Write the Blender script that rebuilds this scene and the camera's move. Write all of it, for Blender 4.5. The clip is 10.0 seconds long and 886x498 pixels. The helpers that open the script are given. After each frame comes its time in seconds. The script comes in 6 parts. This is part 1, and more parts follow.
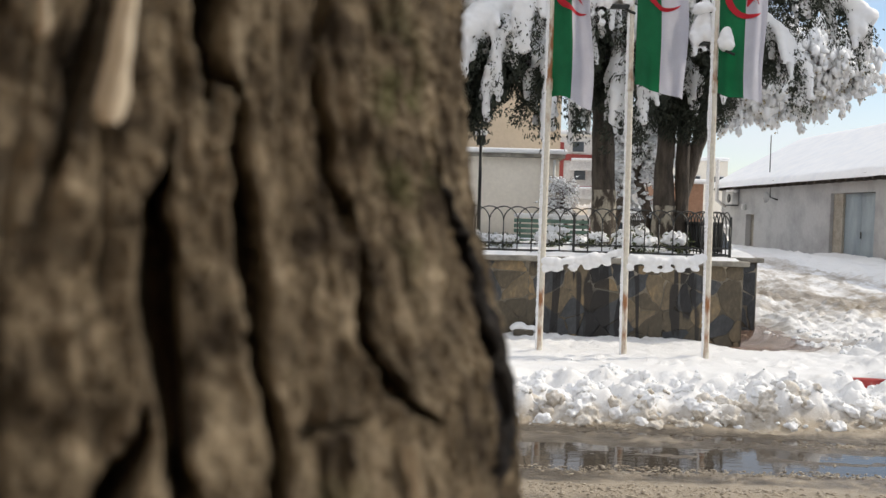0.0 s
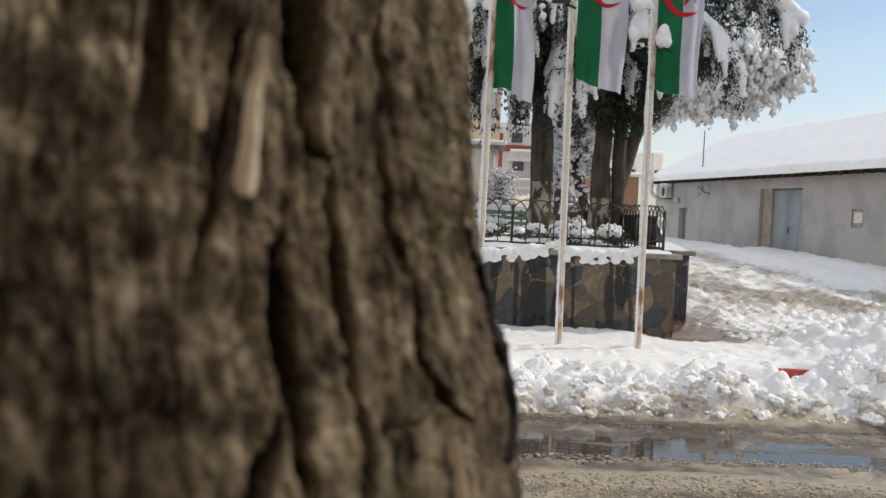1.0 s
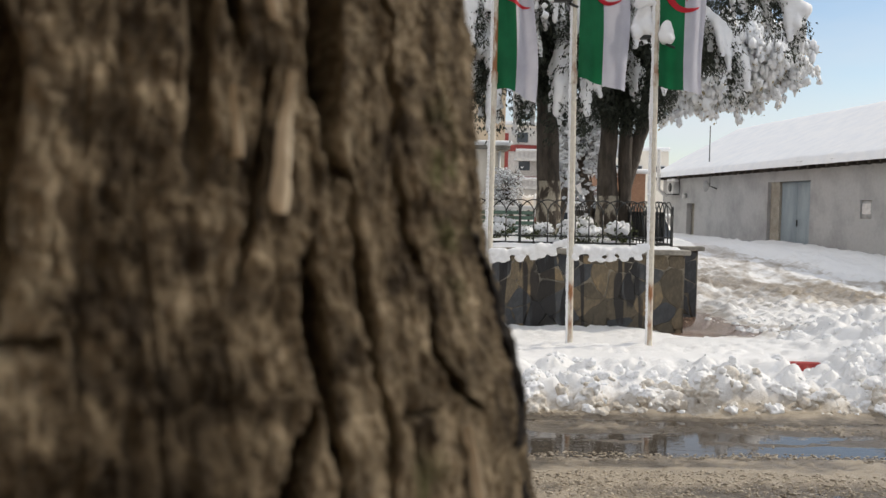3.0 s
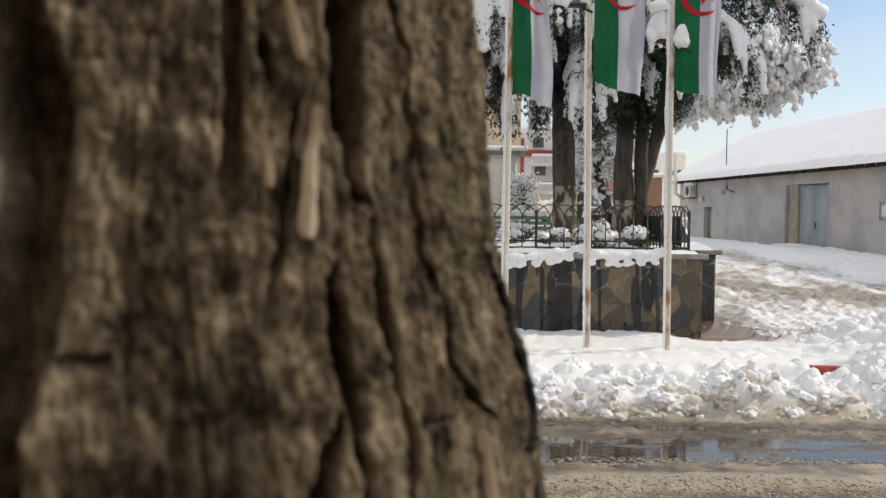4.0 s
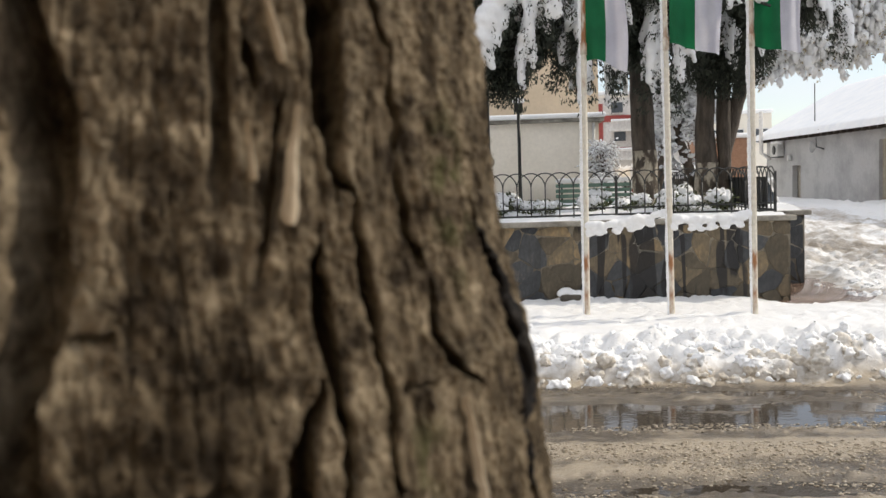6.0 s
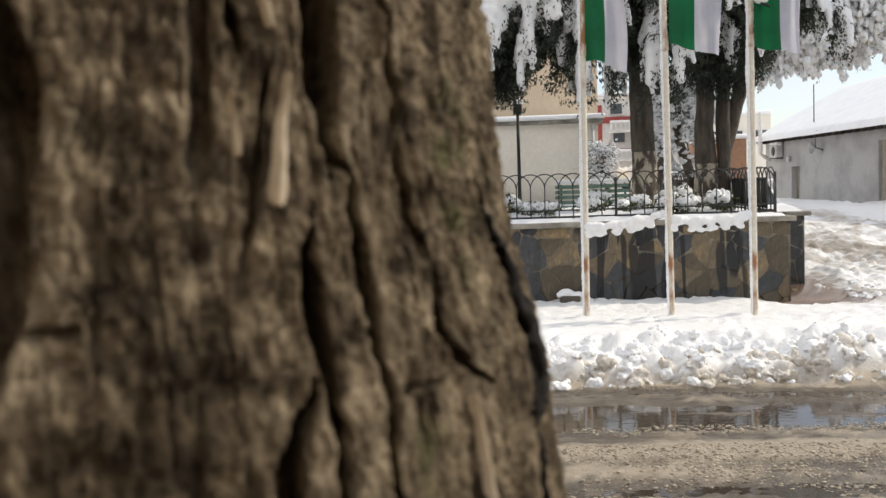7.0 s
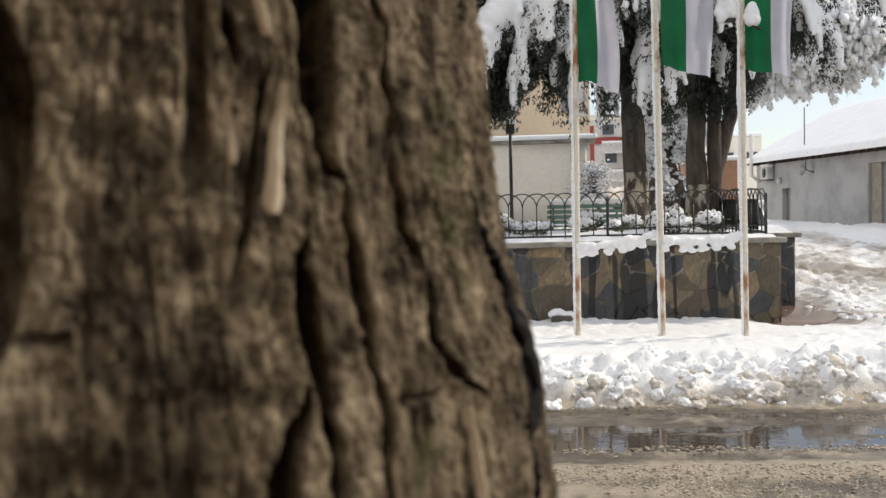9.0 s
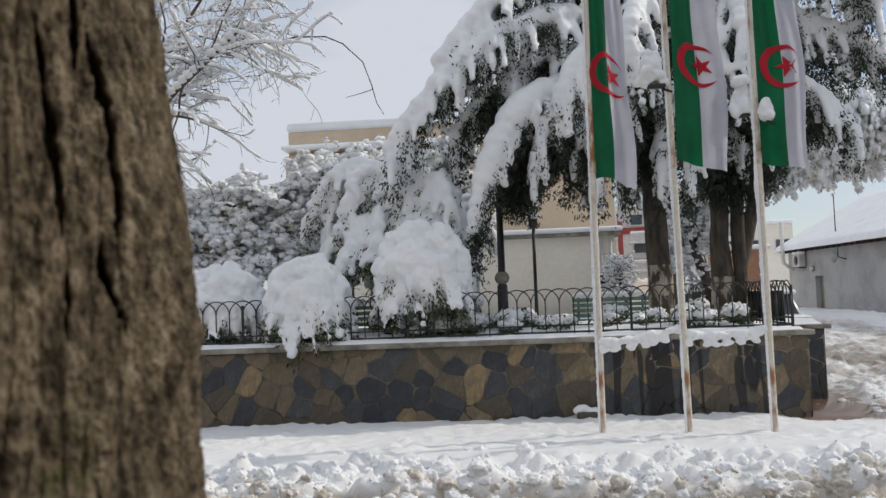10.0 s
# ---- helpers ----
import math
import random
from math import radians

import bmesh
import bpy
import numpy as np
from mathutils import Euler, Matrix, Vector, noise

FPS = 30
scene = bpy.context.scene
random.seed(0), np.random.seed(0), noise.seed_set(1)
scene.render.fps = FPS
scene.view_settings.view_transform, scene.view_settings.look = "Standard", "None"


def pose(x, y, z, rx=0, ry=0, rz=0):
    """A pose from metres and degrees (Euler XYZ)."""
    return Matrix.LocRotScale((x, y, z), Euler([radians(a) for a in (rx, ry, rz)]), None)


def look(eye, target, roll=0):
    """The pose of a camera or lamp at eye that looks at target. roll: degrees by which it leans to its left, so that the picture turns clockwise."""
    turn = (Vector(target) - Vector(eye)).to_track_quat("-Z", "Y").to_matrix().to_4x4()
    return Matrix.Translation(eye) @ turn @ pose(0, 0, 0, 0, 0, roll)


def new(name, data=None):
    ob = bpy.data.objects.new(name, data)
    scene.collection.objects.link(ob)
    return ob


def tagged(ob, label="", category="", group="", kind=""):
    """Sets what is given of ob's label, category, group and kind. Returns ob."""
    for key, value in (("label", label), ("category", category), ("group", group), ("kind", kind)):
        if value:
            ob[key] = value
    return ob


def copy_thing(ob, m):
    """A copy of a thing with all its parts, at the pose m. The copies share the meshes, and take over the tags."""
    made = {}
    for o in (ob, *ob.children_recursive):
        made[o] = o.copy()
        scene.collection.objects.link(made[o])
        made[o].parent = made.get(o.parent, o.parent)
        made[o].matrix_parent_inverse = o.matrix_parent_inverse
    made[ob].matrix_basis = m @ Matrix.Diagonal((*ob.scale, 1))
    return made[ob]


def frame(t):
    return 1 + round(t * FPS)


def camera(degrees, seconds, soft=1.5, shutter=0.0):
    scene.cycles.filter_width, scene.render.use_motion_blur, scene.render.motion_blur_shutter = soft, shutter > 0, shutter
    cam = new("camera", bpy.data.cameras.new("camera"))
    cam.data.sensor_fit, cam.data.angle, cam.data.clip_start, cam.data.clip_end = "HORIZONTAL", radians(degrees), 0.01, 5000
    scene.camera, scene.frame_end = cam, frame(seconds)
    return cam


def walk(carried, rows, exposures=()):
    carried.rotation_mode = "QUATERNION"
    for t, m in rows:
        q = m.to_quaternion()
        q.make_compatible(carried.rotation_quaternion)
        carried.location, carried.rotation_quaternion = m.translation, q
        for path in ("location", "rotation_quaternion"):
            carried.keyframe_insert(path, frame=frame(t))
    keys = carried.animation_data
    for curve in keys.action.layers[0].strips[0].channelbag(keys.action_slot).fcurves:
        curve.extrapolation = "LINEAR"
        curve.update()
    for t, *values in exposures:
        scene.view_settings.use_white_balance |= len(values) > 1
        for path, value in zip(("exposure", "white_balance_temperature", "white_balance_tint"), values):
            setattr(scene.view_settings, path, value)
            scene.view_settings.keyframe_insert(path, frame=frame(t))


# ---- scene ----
cam = camera(51.3, 10.0)
cam.data.dof.use_dof = True
cam.data.dof.focus_distance = 9.0
cam.data.dof.aperture_fstop = 19.0
PATH = [
    (0, (-0.001, 0.186, 1.719), (-0.032, 2.185, 1.644), 1.6),
    (0.5, (-0.026, 0.119, 1.731), (0.052, 2.116, 1.666), 2.4),
    (1, (-0.022, 0.146, 1.73), (0.083, 2.141, 1.635), 2.6),
    (1.5, (-0.023, 0.137, 1.731), (0.076, 2.133, 1.637), 2.3),
    (2, (-0.029, 0.124, 1.731), (0.084, 2.119, 1.636), 1.8),
    (3.5, (-0.022, 0.122, 1.734), (0.046, 2.119, 1.648), 0.7),
    (4, (-0.024, 0.107, 1.736), (0.027, 2.104, 1.656), 0.6),
    (4.5, (-0.023, 0.108, 1.734), (0.024, 2.105, 1.635), 0.3),
    (5, (-0.017, 0.083, 1.734), (-0.057, 2.076, 1.578), -0.8),
    (5.5, (0.004, 0.08, 1.74), (-0.121, 2.071, 1.594), -1.7),
    (7, (0.0, 0.11, 1.733), (-0.125, 2.101, 1.598), -1.9),
    (7.5, (0.003, 0.111, 1.731), (-0.115, 2.103, 1.596), -1.6),
    (8, (0.001, 0.111, 1.729), (-0.117, 2.103, 1.594), -1.6),
    (8.5, (-0.002, 0.11, 1.73), (-0.119, 2.103, 1.598), -1.5),
    (9, (-0.001, 0.111, 1.731), (-0.107, 2.105, 1.636), -1.4),
    (9.5, (0.04, 0.093, 1.758), (-0.075, 2.089, 1.756), -1.9),
    (9.6, (0.056, 0.089, 1.760), (-0.066, 2.085, 1.784), -2.4),
    (9.8, (0.092, 0.089, 1.779), (-0.050, 2.084, 1.8355), -2.5),
    (10, (0.133, 0.086, 1.796), (-0.037, 2.076, 1.9), -2.2),
]
EXPOSURES = [(0.0, 0.14, 6750, 10), (1.0, -0.02, 6700, 10), (2.0, -0.03, 6750, 10), (3.5, 0.02, 6800, 10), (5.5, 0.22, 6800, 10), (8.5, 0.28, 6850, 10), (9.0, 0.22, 6800, 10), (9.5, 0.04, 6650, 10), (10.0, -0.28, 6400, 10)]
walk(cam, [(t, look(eye, target, roll)) for t, eye, target, roll in PATH], EXPOSURES)

# ---- sky and sun ----
SUN_AZ, SUN_EL = radians(72), radians(36)
world = bpy.data.worlds.new("sky")
scene.world = world
world.use_nodes = True
wt = world.node_tree
sky = wt.nodes.new("ShaderNodeTexSky")
sky.sky_type = "NISHITA"
sky.sun_disc = False
sky.sun_elevation, sky.sun_rotation = SUN_EL, SUN_AZ
sky.dust_density, sky.ozone_density = 0.5, 2.0
tc = wt.nodes.new("ShaderNodeTexCoord")
mp = wt.nodes.new("ShaderNodeMapping")
mp.inputs["Scale"].default_value = (1.0, 1.0, 3.0)
cl = wt.nodes.new("ShaderNodeTexNoise")
cl.inputs["Scale"].default_value = 2.2
cl.inputs["Detail"].default_value = 5.0
cr = wt.nodes.new("ShaderNodeValToRGB")
cr.color_ramp.elements[0].position, cr.color_ramp.elements[1].position = 0.40, 0.72
cr.color_ramp.elements[0].color, cr.color_ramp.elements[1].color = (0.12, 0.12, 0.12, 1), (0.9, 0.9, 0.9, 1)
mixw = wt.nodes.new("ShaderNodeMixRGB")
mixw.inputs[2].default_value = (6.1, 6.4, 7.0, 1)
wt.links.new(tc.outputs["Generated"], mp.inputs["Vector"])
wt.links.new(mp.outputs["Vector"], cl.inputs["Vector"])
wt.links.new(cl.outputs["Fac"], cr.inputs["Fac"])
sepw = wt.nodes.new("ShaderNodeSeparateXYZ")
west = wt.nodes.new("ShaderNodeMapRange")
west.inputs["From Min"].default_value, west.inputs["From Max"].default_value = 0.38, -0.12
west.inputs["To Min"].default_value, west.inputs["To Max"].default_value = -0.12, 0.55
addw = wt.nodes.new("ShaderNodeMath")
addw.use_clamp = True
wt.links.new(tc.outputs["Generated"], sepw.inputs["Vector"])
wt.links.new(sepw.outputs["X"], west.inputs["Value"])
wt.links.new(cr.outputs["Color"], addw.inputs[0])
wt.links.new(west.outputs["Result"], addw.inputs[1])
south = wt.nodes.new("ShaderNodeMapRange")
south.inputs["From Min"].default_value, south.inputs["From Max"].default_value = 0.62, -0.30
south.inputs["To Min"].default_value, south.inputs["To Max"].default_value = 0.0, 0.85
adds = wt.nodes.new("ShaderNodeMath")
adds.use_clamp = True
wt.links.new(sepw.outputs["Y"], south.inputs["Value"])
wt.links.new(addw.outputs["Value"], adds.inputs[0])
wt.links.new(south.outputs["Result"], adds.inputs[1])
wt.links.new(adds.outputs["Value"], mixw.inputs[0])
wt.links.new(sky.outputs["Color"], mixw.inputs[1])
wt.links.new(mixw.outputs["Color"], wt.nodes["Background"].inputs["Color"])
wt.nodes["Background"].inputs["Strength"].default_value = 0.125
sun = new("sun", bpy.data.lights.new("sun", "SUN"))
sun.data.energy, sun.data.angle, sun.data.color = 2.5, radians(0.6), (1.0, 0.91, 0.77)
SUN_DIR = Vector((math.sin(SUN_AZ) * math.cos(SUN_EL), math.cos(SUN_AZ) * math.cos(SUN_EL), math.sin(SUN_EL)))
sun.matrix_world = look(SUN_DIR * 60, (0, 0, 0))

# ---- materials ----
def node(nt, kind, **values):
    n = nt.nodes.new("ShaderNode" + kind)
    for k, v in values.items():
        n.inputs[k.replace("_", " ")].default_value = v
    return n


def surface(name, c1, c2, scale=3.0, rough=0.8, bump=0.3, fine=40.0, stretch=(1, 1, 1), metal=0.0, c3=None,
            lo=0.35, hi=0.65, depth=0.01, by_object=0.0, by_island=0.0, translucent=0.0, grain=(0.78, 1.12)):
    """Two colours by a broad noise, a fine noise for grain and relief, and variation by object or island."""
    m = bpy.data.materials.new(name)
    m.use_nodes = True
    nt = m.node_tree
    b = nt.nodes["Principled BSDF"]
    tex = node(nt, "TexCoord")
    mapping = node(nt, "Mapping", Scale=stretch)
    nt.links.new(tex.outputs["Object"], mapping.inputs["Vector"])
    n1 = node(nt, "TexNoise", Scale=scale, Detail=4.0, Roughness=0.6)
    n2 = node(nt, "TexNoise", Scale=fine, Detail=5.0, Roughness=0.65)
    for n in (n1, n2):
        nt.links.new(mapping.outputs["Vector"], n.inputs["Vector"])
    ramp = node(nt, "ValToRGB")
    e = ramp.color_ramp.elements
    e[0].position, e[1].position = lo, hi
    e[0].color, e[1].color = (*c1, 1), (*c2, 1)
    if c3:
        e.new(min(0.98, hi + 0.12)).color = (*c3, 1)
    fac = n1.outputs["Fac"]
    for amount, source in ((by_object, "ObjectInfo"), (by_island, "NewGeometry")):
        if amount:
            info = node(nt, source)
            mixf = node(nt, "Mix", Factor=amount)
            nt.links.new(fac, mixf.inputs["A"])
            nt.links.new(info.outputs["Random" if source == "ObjectInfo" else "Random Per Island"], mixf.inputs["B"])
            fac = mixf.outputs["Result"]
    nt.links.new(fac, ramp.inputs["Fac"])
    spread = node(nt, "MapRange", From_Min=0.3, From_Max=0.7, To_Min=grain[0], To_Max=grain[1])
    nt.links.new(n2.outputs["Fac"], spread.inputs["Value"])
    mul = node(nt, "MixRGB", Fac=1.0)
    mul.blend_type = "MULTIPLY"
    nt.links.new(ramp.outputs["Color"], mul.inputs["Color1"])
    nt.links.new(spread.outputs["Result"], mul.inputs["Color2"])
    nt.links.new(mul.outputs["Color"], b.inputs["Base Color"])
    b.inputs["Roughness"].default_value = rough
    b.inputs["Metallic"].default_value = metal
    if bump:
        bp = node(nt, "Bump", Strength=bump, Distance=depth)
        nt.links.new(n2.outputs["Fac"], bp.inputs["Height"])
        nt.links.new(bp.outputs["Normal"], b.inputs["Normal"])
    if translucent:
        tr = node(nt, "BsdfTranslucent")
        nt.links.new(mul.outputs["Color"], tr.inputs["Color"])
        ms = node(nt, "MixShader", Fac=translucent)
        nt.links.new(b.outputs["BSDF"], ms.inputs[1])
        nt.links.new(tr.outputs["BSDF"], ms.inputs[2])
        nt.links.new(ms.outputs["Shader"], nt.nodes["Material Output"].inputs["Surface"])
    return m


def dirty(name, clean, mud, mud2, fine=55.0, rough=0.6, attr="dirt"):
    """Snow or slush whose dirt follows the mesh attribute, broken up by noise."""
    m = bpy.data.materials.new(name)
    m.use_nodes = True
    nt = m.node_tree
    b = nt.nodes["Principled BSDF"]
    tex = node(nt, "TexCoord")
    n1 = node(nt, "TexNoise", Scale=5.0, Detail=6.0, Roughness=0.7)
    n2 = node(nt, "TexNoise", Scale=fine, Detail=4.0, Roughness=0.7)
    n3 = node(nt, "TexNoise", Scale=1.3, Detail=4.0, Roughness=0.6)
    for n in (n1, n2, n3):
        nt.links.new(tex.outputs["Object"], n.inputs["Vector"])
    at = node(nt, "Attribute")
    at.attribute_name = attr
    shift = node(nt, "MapRange", From_Min=0.3, From_Max=0.7, To_Min=-0.35, To_Max=0.35)
    nt.links.new(n1.outputs["Fac"], shift.inputs["Value"])
    add = node(nt, "Math")
    nt.links.new(at.outputs["Fac"], add.inputs[0])
    nt.links.new(shift.outputs["Result"], add.inputs[1])
    ramp = node(nt, "ValToRGB")
    e = ramp.color_ramp.elements
    e[0].position, e[1].position = 0.22, 0.95
    e[0].color, e[1].color = (*clean, 1), (*mud, 1)
    e.new(0.55).color = tuple(0.55 * a + 0.45 * c for a, c in zip(clean, mud)) + (1,)
    nt.links.new(add.outputs["Value"], ramp.inputs["Fac"])
    two = node(nt, "MixRGB")
    two.inputs[2].default_value = (*mud2, 1)
    r2 = node(nt, "MapRange", From_Min=0.45, From_Max=0.75, To_Min=0.0, To_Max=0.6)
    nt.links.new(n3.outputs["Fac"], r2.inputs["Value"])
    m2 = node(nt, "Math")
    m2.operation = "MULTIPLY"
    m2.use_clamp = True
    nt.links.new(r2.outputs["Result"], m2.inputs[0])
    nt.links.new(at.outputs["Fac"], m2.inputs[1])
    nt.links.new(m2.outputs["Value"], two.inputs[0])
    nt.links.new(ramp.outputs["Color"], two.inputs[1])
    nt.links.new(two.outputs["Color"], b.inputs["Base Color"])
    rr = node(nt, "MapRange", From_Min=0.2, From_Max=0.9, To_Min=rough, To_Max=0.32)
    nt.links.new(add.outputs["Value"], rr.inputs["Value"])
    nt.links.new(rr.outputs["Result"], b.inputs["Roughness"])
    bp = node(nt, "Bump", Strength=0.6, Distance=0.022)
    nt.links.new(n2.outputs["Fac"], bp.inputs["Height"])
    nt.links.new(bp.outputs["Normal"], b.inputs["Normal"])
    return m


SNOW = surface("fresh_snow", (0.80, 0.82, 0.85), (0.88, 0.885, 0.89), 2.0, 0.65, 0.22, 18.0, depth=0.02, grain=(0.97, 1.02))
GROUND_SNOW = dirty("ground_snow", (0.86, 0.865, 0.87), (0.36, 0.30, 0.22), (0.24, 0.19, 0.14))
SLUSH = dirty("road_slush", (0.37, 0.312, 0.235), (0.105, 0.086, 0.064), (0.095, 0.076, 0.057), 70.0, 0.5)
BARK = surface("furrowed_bark", (0.052, 0.039, 0.026), (0.228, 0.180, 0.121), 95.0, 0.92, 1.0, 420.0, (1, 1, 0.85), depth=0.004, c3=(0.42, 0.345, 0.245), lo=0.36, hi=0.58, grain=(0.6, 1.3))


def add_bark_tone(m):
    """Plates worn pale, darker patches, a near-black one and moss, by the mesh attributes."""
    nt = m.node_tree
    b = nt.nodes["Principled BSDF"]
    source = b.inputs["Base Color"].links[0].from_socket
    last = source
    for name, lo, hi, mode, colour in (("tone", 0.1, 0.9, "MIX", (0.34, 0.28, 0.195)), ("tone", -0.1, -0.9, "MULTIPLY", (0.30, 0.28, 0.25)), ("moss", 0.1, 0.9, "MIX", (0.085, 0.095, 0.035)), ("black_patch", 0.1, 0.5, "MIX", (0.012, 0.013, 0.017))):
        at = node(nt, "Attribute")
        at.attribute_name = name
        amount = node(nt, "MapRange", From_Min=lo, From_Max=hi, To_Min=0.0, To_Max=0.9 if name == "black_patch" else 0.8)
        nt.links.new(at.outputs["Fac"], amount.inputs["Value"])
        mix = node(nt, "MixRGB")
        mix.blend_type = mode
        mix.inputs[2].default_value = (*colour, 1)
        nt.links.new(amount.outputs["Result"], mix.inputs[0])
        nt.links.new(last, mix.inputs[1])
        last = mix.outputs["Color"]
    nt.links.new(last, b.inputs["Base Color"])
    b.inputs["Specular IOR Level"].default_value = 0.15


add_bark_tone(BARK)
PALE_WOOD = surface("bare_wood", (0.36, 0.29, 0.205), (0.62, 0.54, 0.42), 60.0, 0.8, 0.4, 300.0, (1, 1, 0.2), depth=0.002)
DARK_BARK = surface("conifer_bark", (0.045, 0.037, 0.030), (0.135, 0.112, 0.090), 9.0, 0.9, 0.9, 40.0, (1, 1, 0.25), depth=0.03)
LIMEWASH = surface("limewashed_bark", (0.09, 0.072, 0.056), (0.50, 0.45, 0.36), 6.0, 0.9, 0.9, 40.0, (1, 1, 0.45), depth=0.03, lo=0.46, hi=0.55)
TWIG = surface("twig_bark", (0.05, 0.04, 0.03), (0.13, 0.10, 0.075), 12.0, 0.9, 0.3, 60.0)
FOLIAGE = surface("conifer_foliage", (0.020, 0.027, 0.020), (0.056, 0.066, 0.045), 6.0, 0.75, 0.0, 50.0, by_island=0.6, translucent=0.15)
SHRUB_LEAF = surface("shrub_leaves", (0.035, 0.05, 0.02), (0.11, 0.12, 0.05), 6.0, 0.7, 0.0, 50.0, by_island=0.6, translucent=0.2)
DRY_LEAF = surface("dry_leaves", (0.24, 0.19, 0.10), (0.52, 0.44, 0.26), 6.0, 0.8, 0.0, 50.0, by_island=0.6, translucent=0.25)
MORTAR = surface("wall_mortar", (0.055, 0.048, 0.036), (0.115, 0.096, 0.068), 5.0, 0.85, 0.7, 70.0, depth=0.01)
CAP = surface("cap_concrete", (0.12, 0.11, 0.092), (0.34, 0.32, 0.275), 4.0, 0.8, 0.5, 60.0, depth=0.006)
IRON = surface("black_ironwork", (0.012, 0.014, 0.015), (0.03, 0.032, 0.03), 20.0, 0.5, 0.2, 120.0, depth=0.002)
POLE_PAINT = surface("rusty_white_paint", (0.30, 0.13, 0.05), (0.68, 0.64, 0.55), 6.0, 0.55, 0.3, 60.0, (1, 1, 0.35), lo=0.36, hi=0.50, depth=0.002)
GREEN = surface("green_cloth", (0.002, 0.115, 0.042), (0.004, 0.150, 0.056), 3.0, 0.8, 0.15, 400.0, depth=0.001, translucent=0.35)
WHITE = surface("white_cloth", (0.52, 0.52, 0.60), (0.60, 0.60, 0.67), 3.0, 0.8, 0.15, 400.0, depth=0.001, translucent=0.35)
RED = surface("red_cloth", (0.55, 0.012, 0.03), (0.62, 0.02, 0.04), 3.0, 0.8, 0.1, 400.0, depth=0.001, translucent=0.2)
KERB_RED = surface("red_kerb_paint", (0.32, 0.03, 0.03), (0.45, 0.06, 0.05), 9.0, 0.6, 0.5, 60.0, c3=(0.4, 0.3, 0.26))
KERB_WHITE = surface("white_kerb_paint", (0.55, 0.53, 0.48), (0.72, 0.70, 0.66), 9.0, 0.6, 0.5, 60.0)
PAVING = surface("wet_brown_paving", (0.12, 0.075, 0.055), (0.24, 0.16, 0.12), 2.5, 0.16, 0.25, 30.0, depth=0.004)
SHED_WALL = surface("shed_plaster", (0.29, 0.29, 0.29), (0.43, 0.43, 0.425), 0.7, 0.9, 0.35, 9.0, depth=0.01, lo=0.3, hi=0.55, grain=(0.92, 1.05))
SHED_DOOR = surface("blue_grey_metal", (0.20, 0.25, 0.28), (0.30, 0.36, 0.39), 2.0, 0.5, 0.2, 60.0, (1, 1, 0.3))
STONE_JAMB = surface("door_jamb_stone", (0.28, 0.25, 0.2), (0.42, 0.39, 0.33), 2.0, 0.9, 0.4, 20.0)
ROOF_WOOD = surface("dark_rafter", (0.035, 0.028, 0.022), (0.08, 0.065, 0.05), 5.0, 0.9, 0.2)
BEIGE = surface("beige_plaster", (0.58, 0.47, 0.34), (0.70, 0.57, 0.42), 0.5, 0.9, 0.3, 12.0, depth=0.01, grain=(0.92, 1.05))
CREAM = surface("cream_plaster", (0.72, 0.67, 0.58), (0.82, 0.77, 0.68), 0.6, 0.9, 0.3, 12.0, depth=0.01, grain=(0.92, 1.05))
PALE = surface("white_plaster", (0.66, 0.64, 0.61), (0.76, 0.74, 0.71), 0.6, 0.9, 0.2, 12.0)
BRICK_RED = surface("red_painted_wall", (0.27, 0.050, 0.044), (0.36, 0.072, 0.060), 1.0, 0.8, 0.2, 12.0)
BROWN_WALL = surface("brown_plaster", (0.30, 0.17, 0.11), (0.40, 0.24, 0.16), 1.0, 0.9, 0.2, 12.0)
GLASS = surface("window_glass", (0.03, 0.04, 0.05), (0.07, 0.08, 0.09), 1.0, 0.08, 0.0)
GREEN_PAINT = surface("green_bench_paint", (0.10, 0.19, 0.15), (0.17, 0.27, 0.22), 6.0, 0.5, 0.2, 60.0)
GREY_PLASTIC = surface("grey_casing", (0.45, 0.45, 0.44), (0.60, 0.60, 0.58), 4.0, 0.5, 0.1)
CAR_PAINT = surface("white_car_paint", (0.6, 0.6, 0.6), (0.7, 0.7, 0.7), 1.0, 0.25, 0.0)
RUBBER = surface("tyre_rubber", (0.02, 0.02, 0.02), (0.035, 0.035, 0.035), 5.0, 0.8, 0.1)

# slate, olive and tan stones, with wet streaks
TAN_STONE = surface("tan_stone", (0.080, 0.066, 0.044), (0.170, 0.132, 0.082), 7.0, 0.6, 0.8, 26.0, (1, 1, 0.6), depth=0.014, c3=(0.29, 0.205, 0.105), by_object=0.45)
SLATE = surface("slate_stone", (0.024, 0.028, 0.034), (0.062, 0.066, 0.070), 7.0, 0.5, 0.8, 26.0, (1, 1, 0.6), depth=0.014, c3=(0.11, 0.10, 0.085), by_object=0.3)


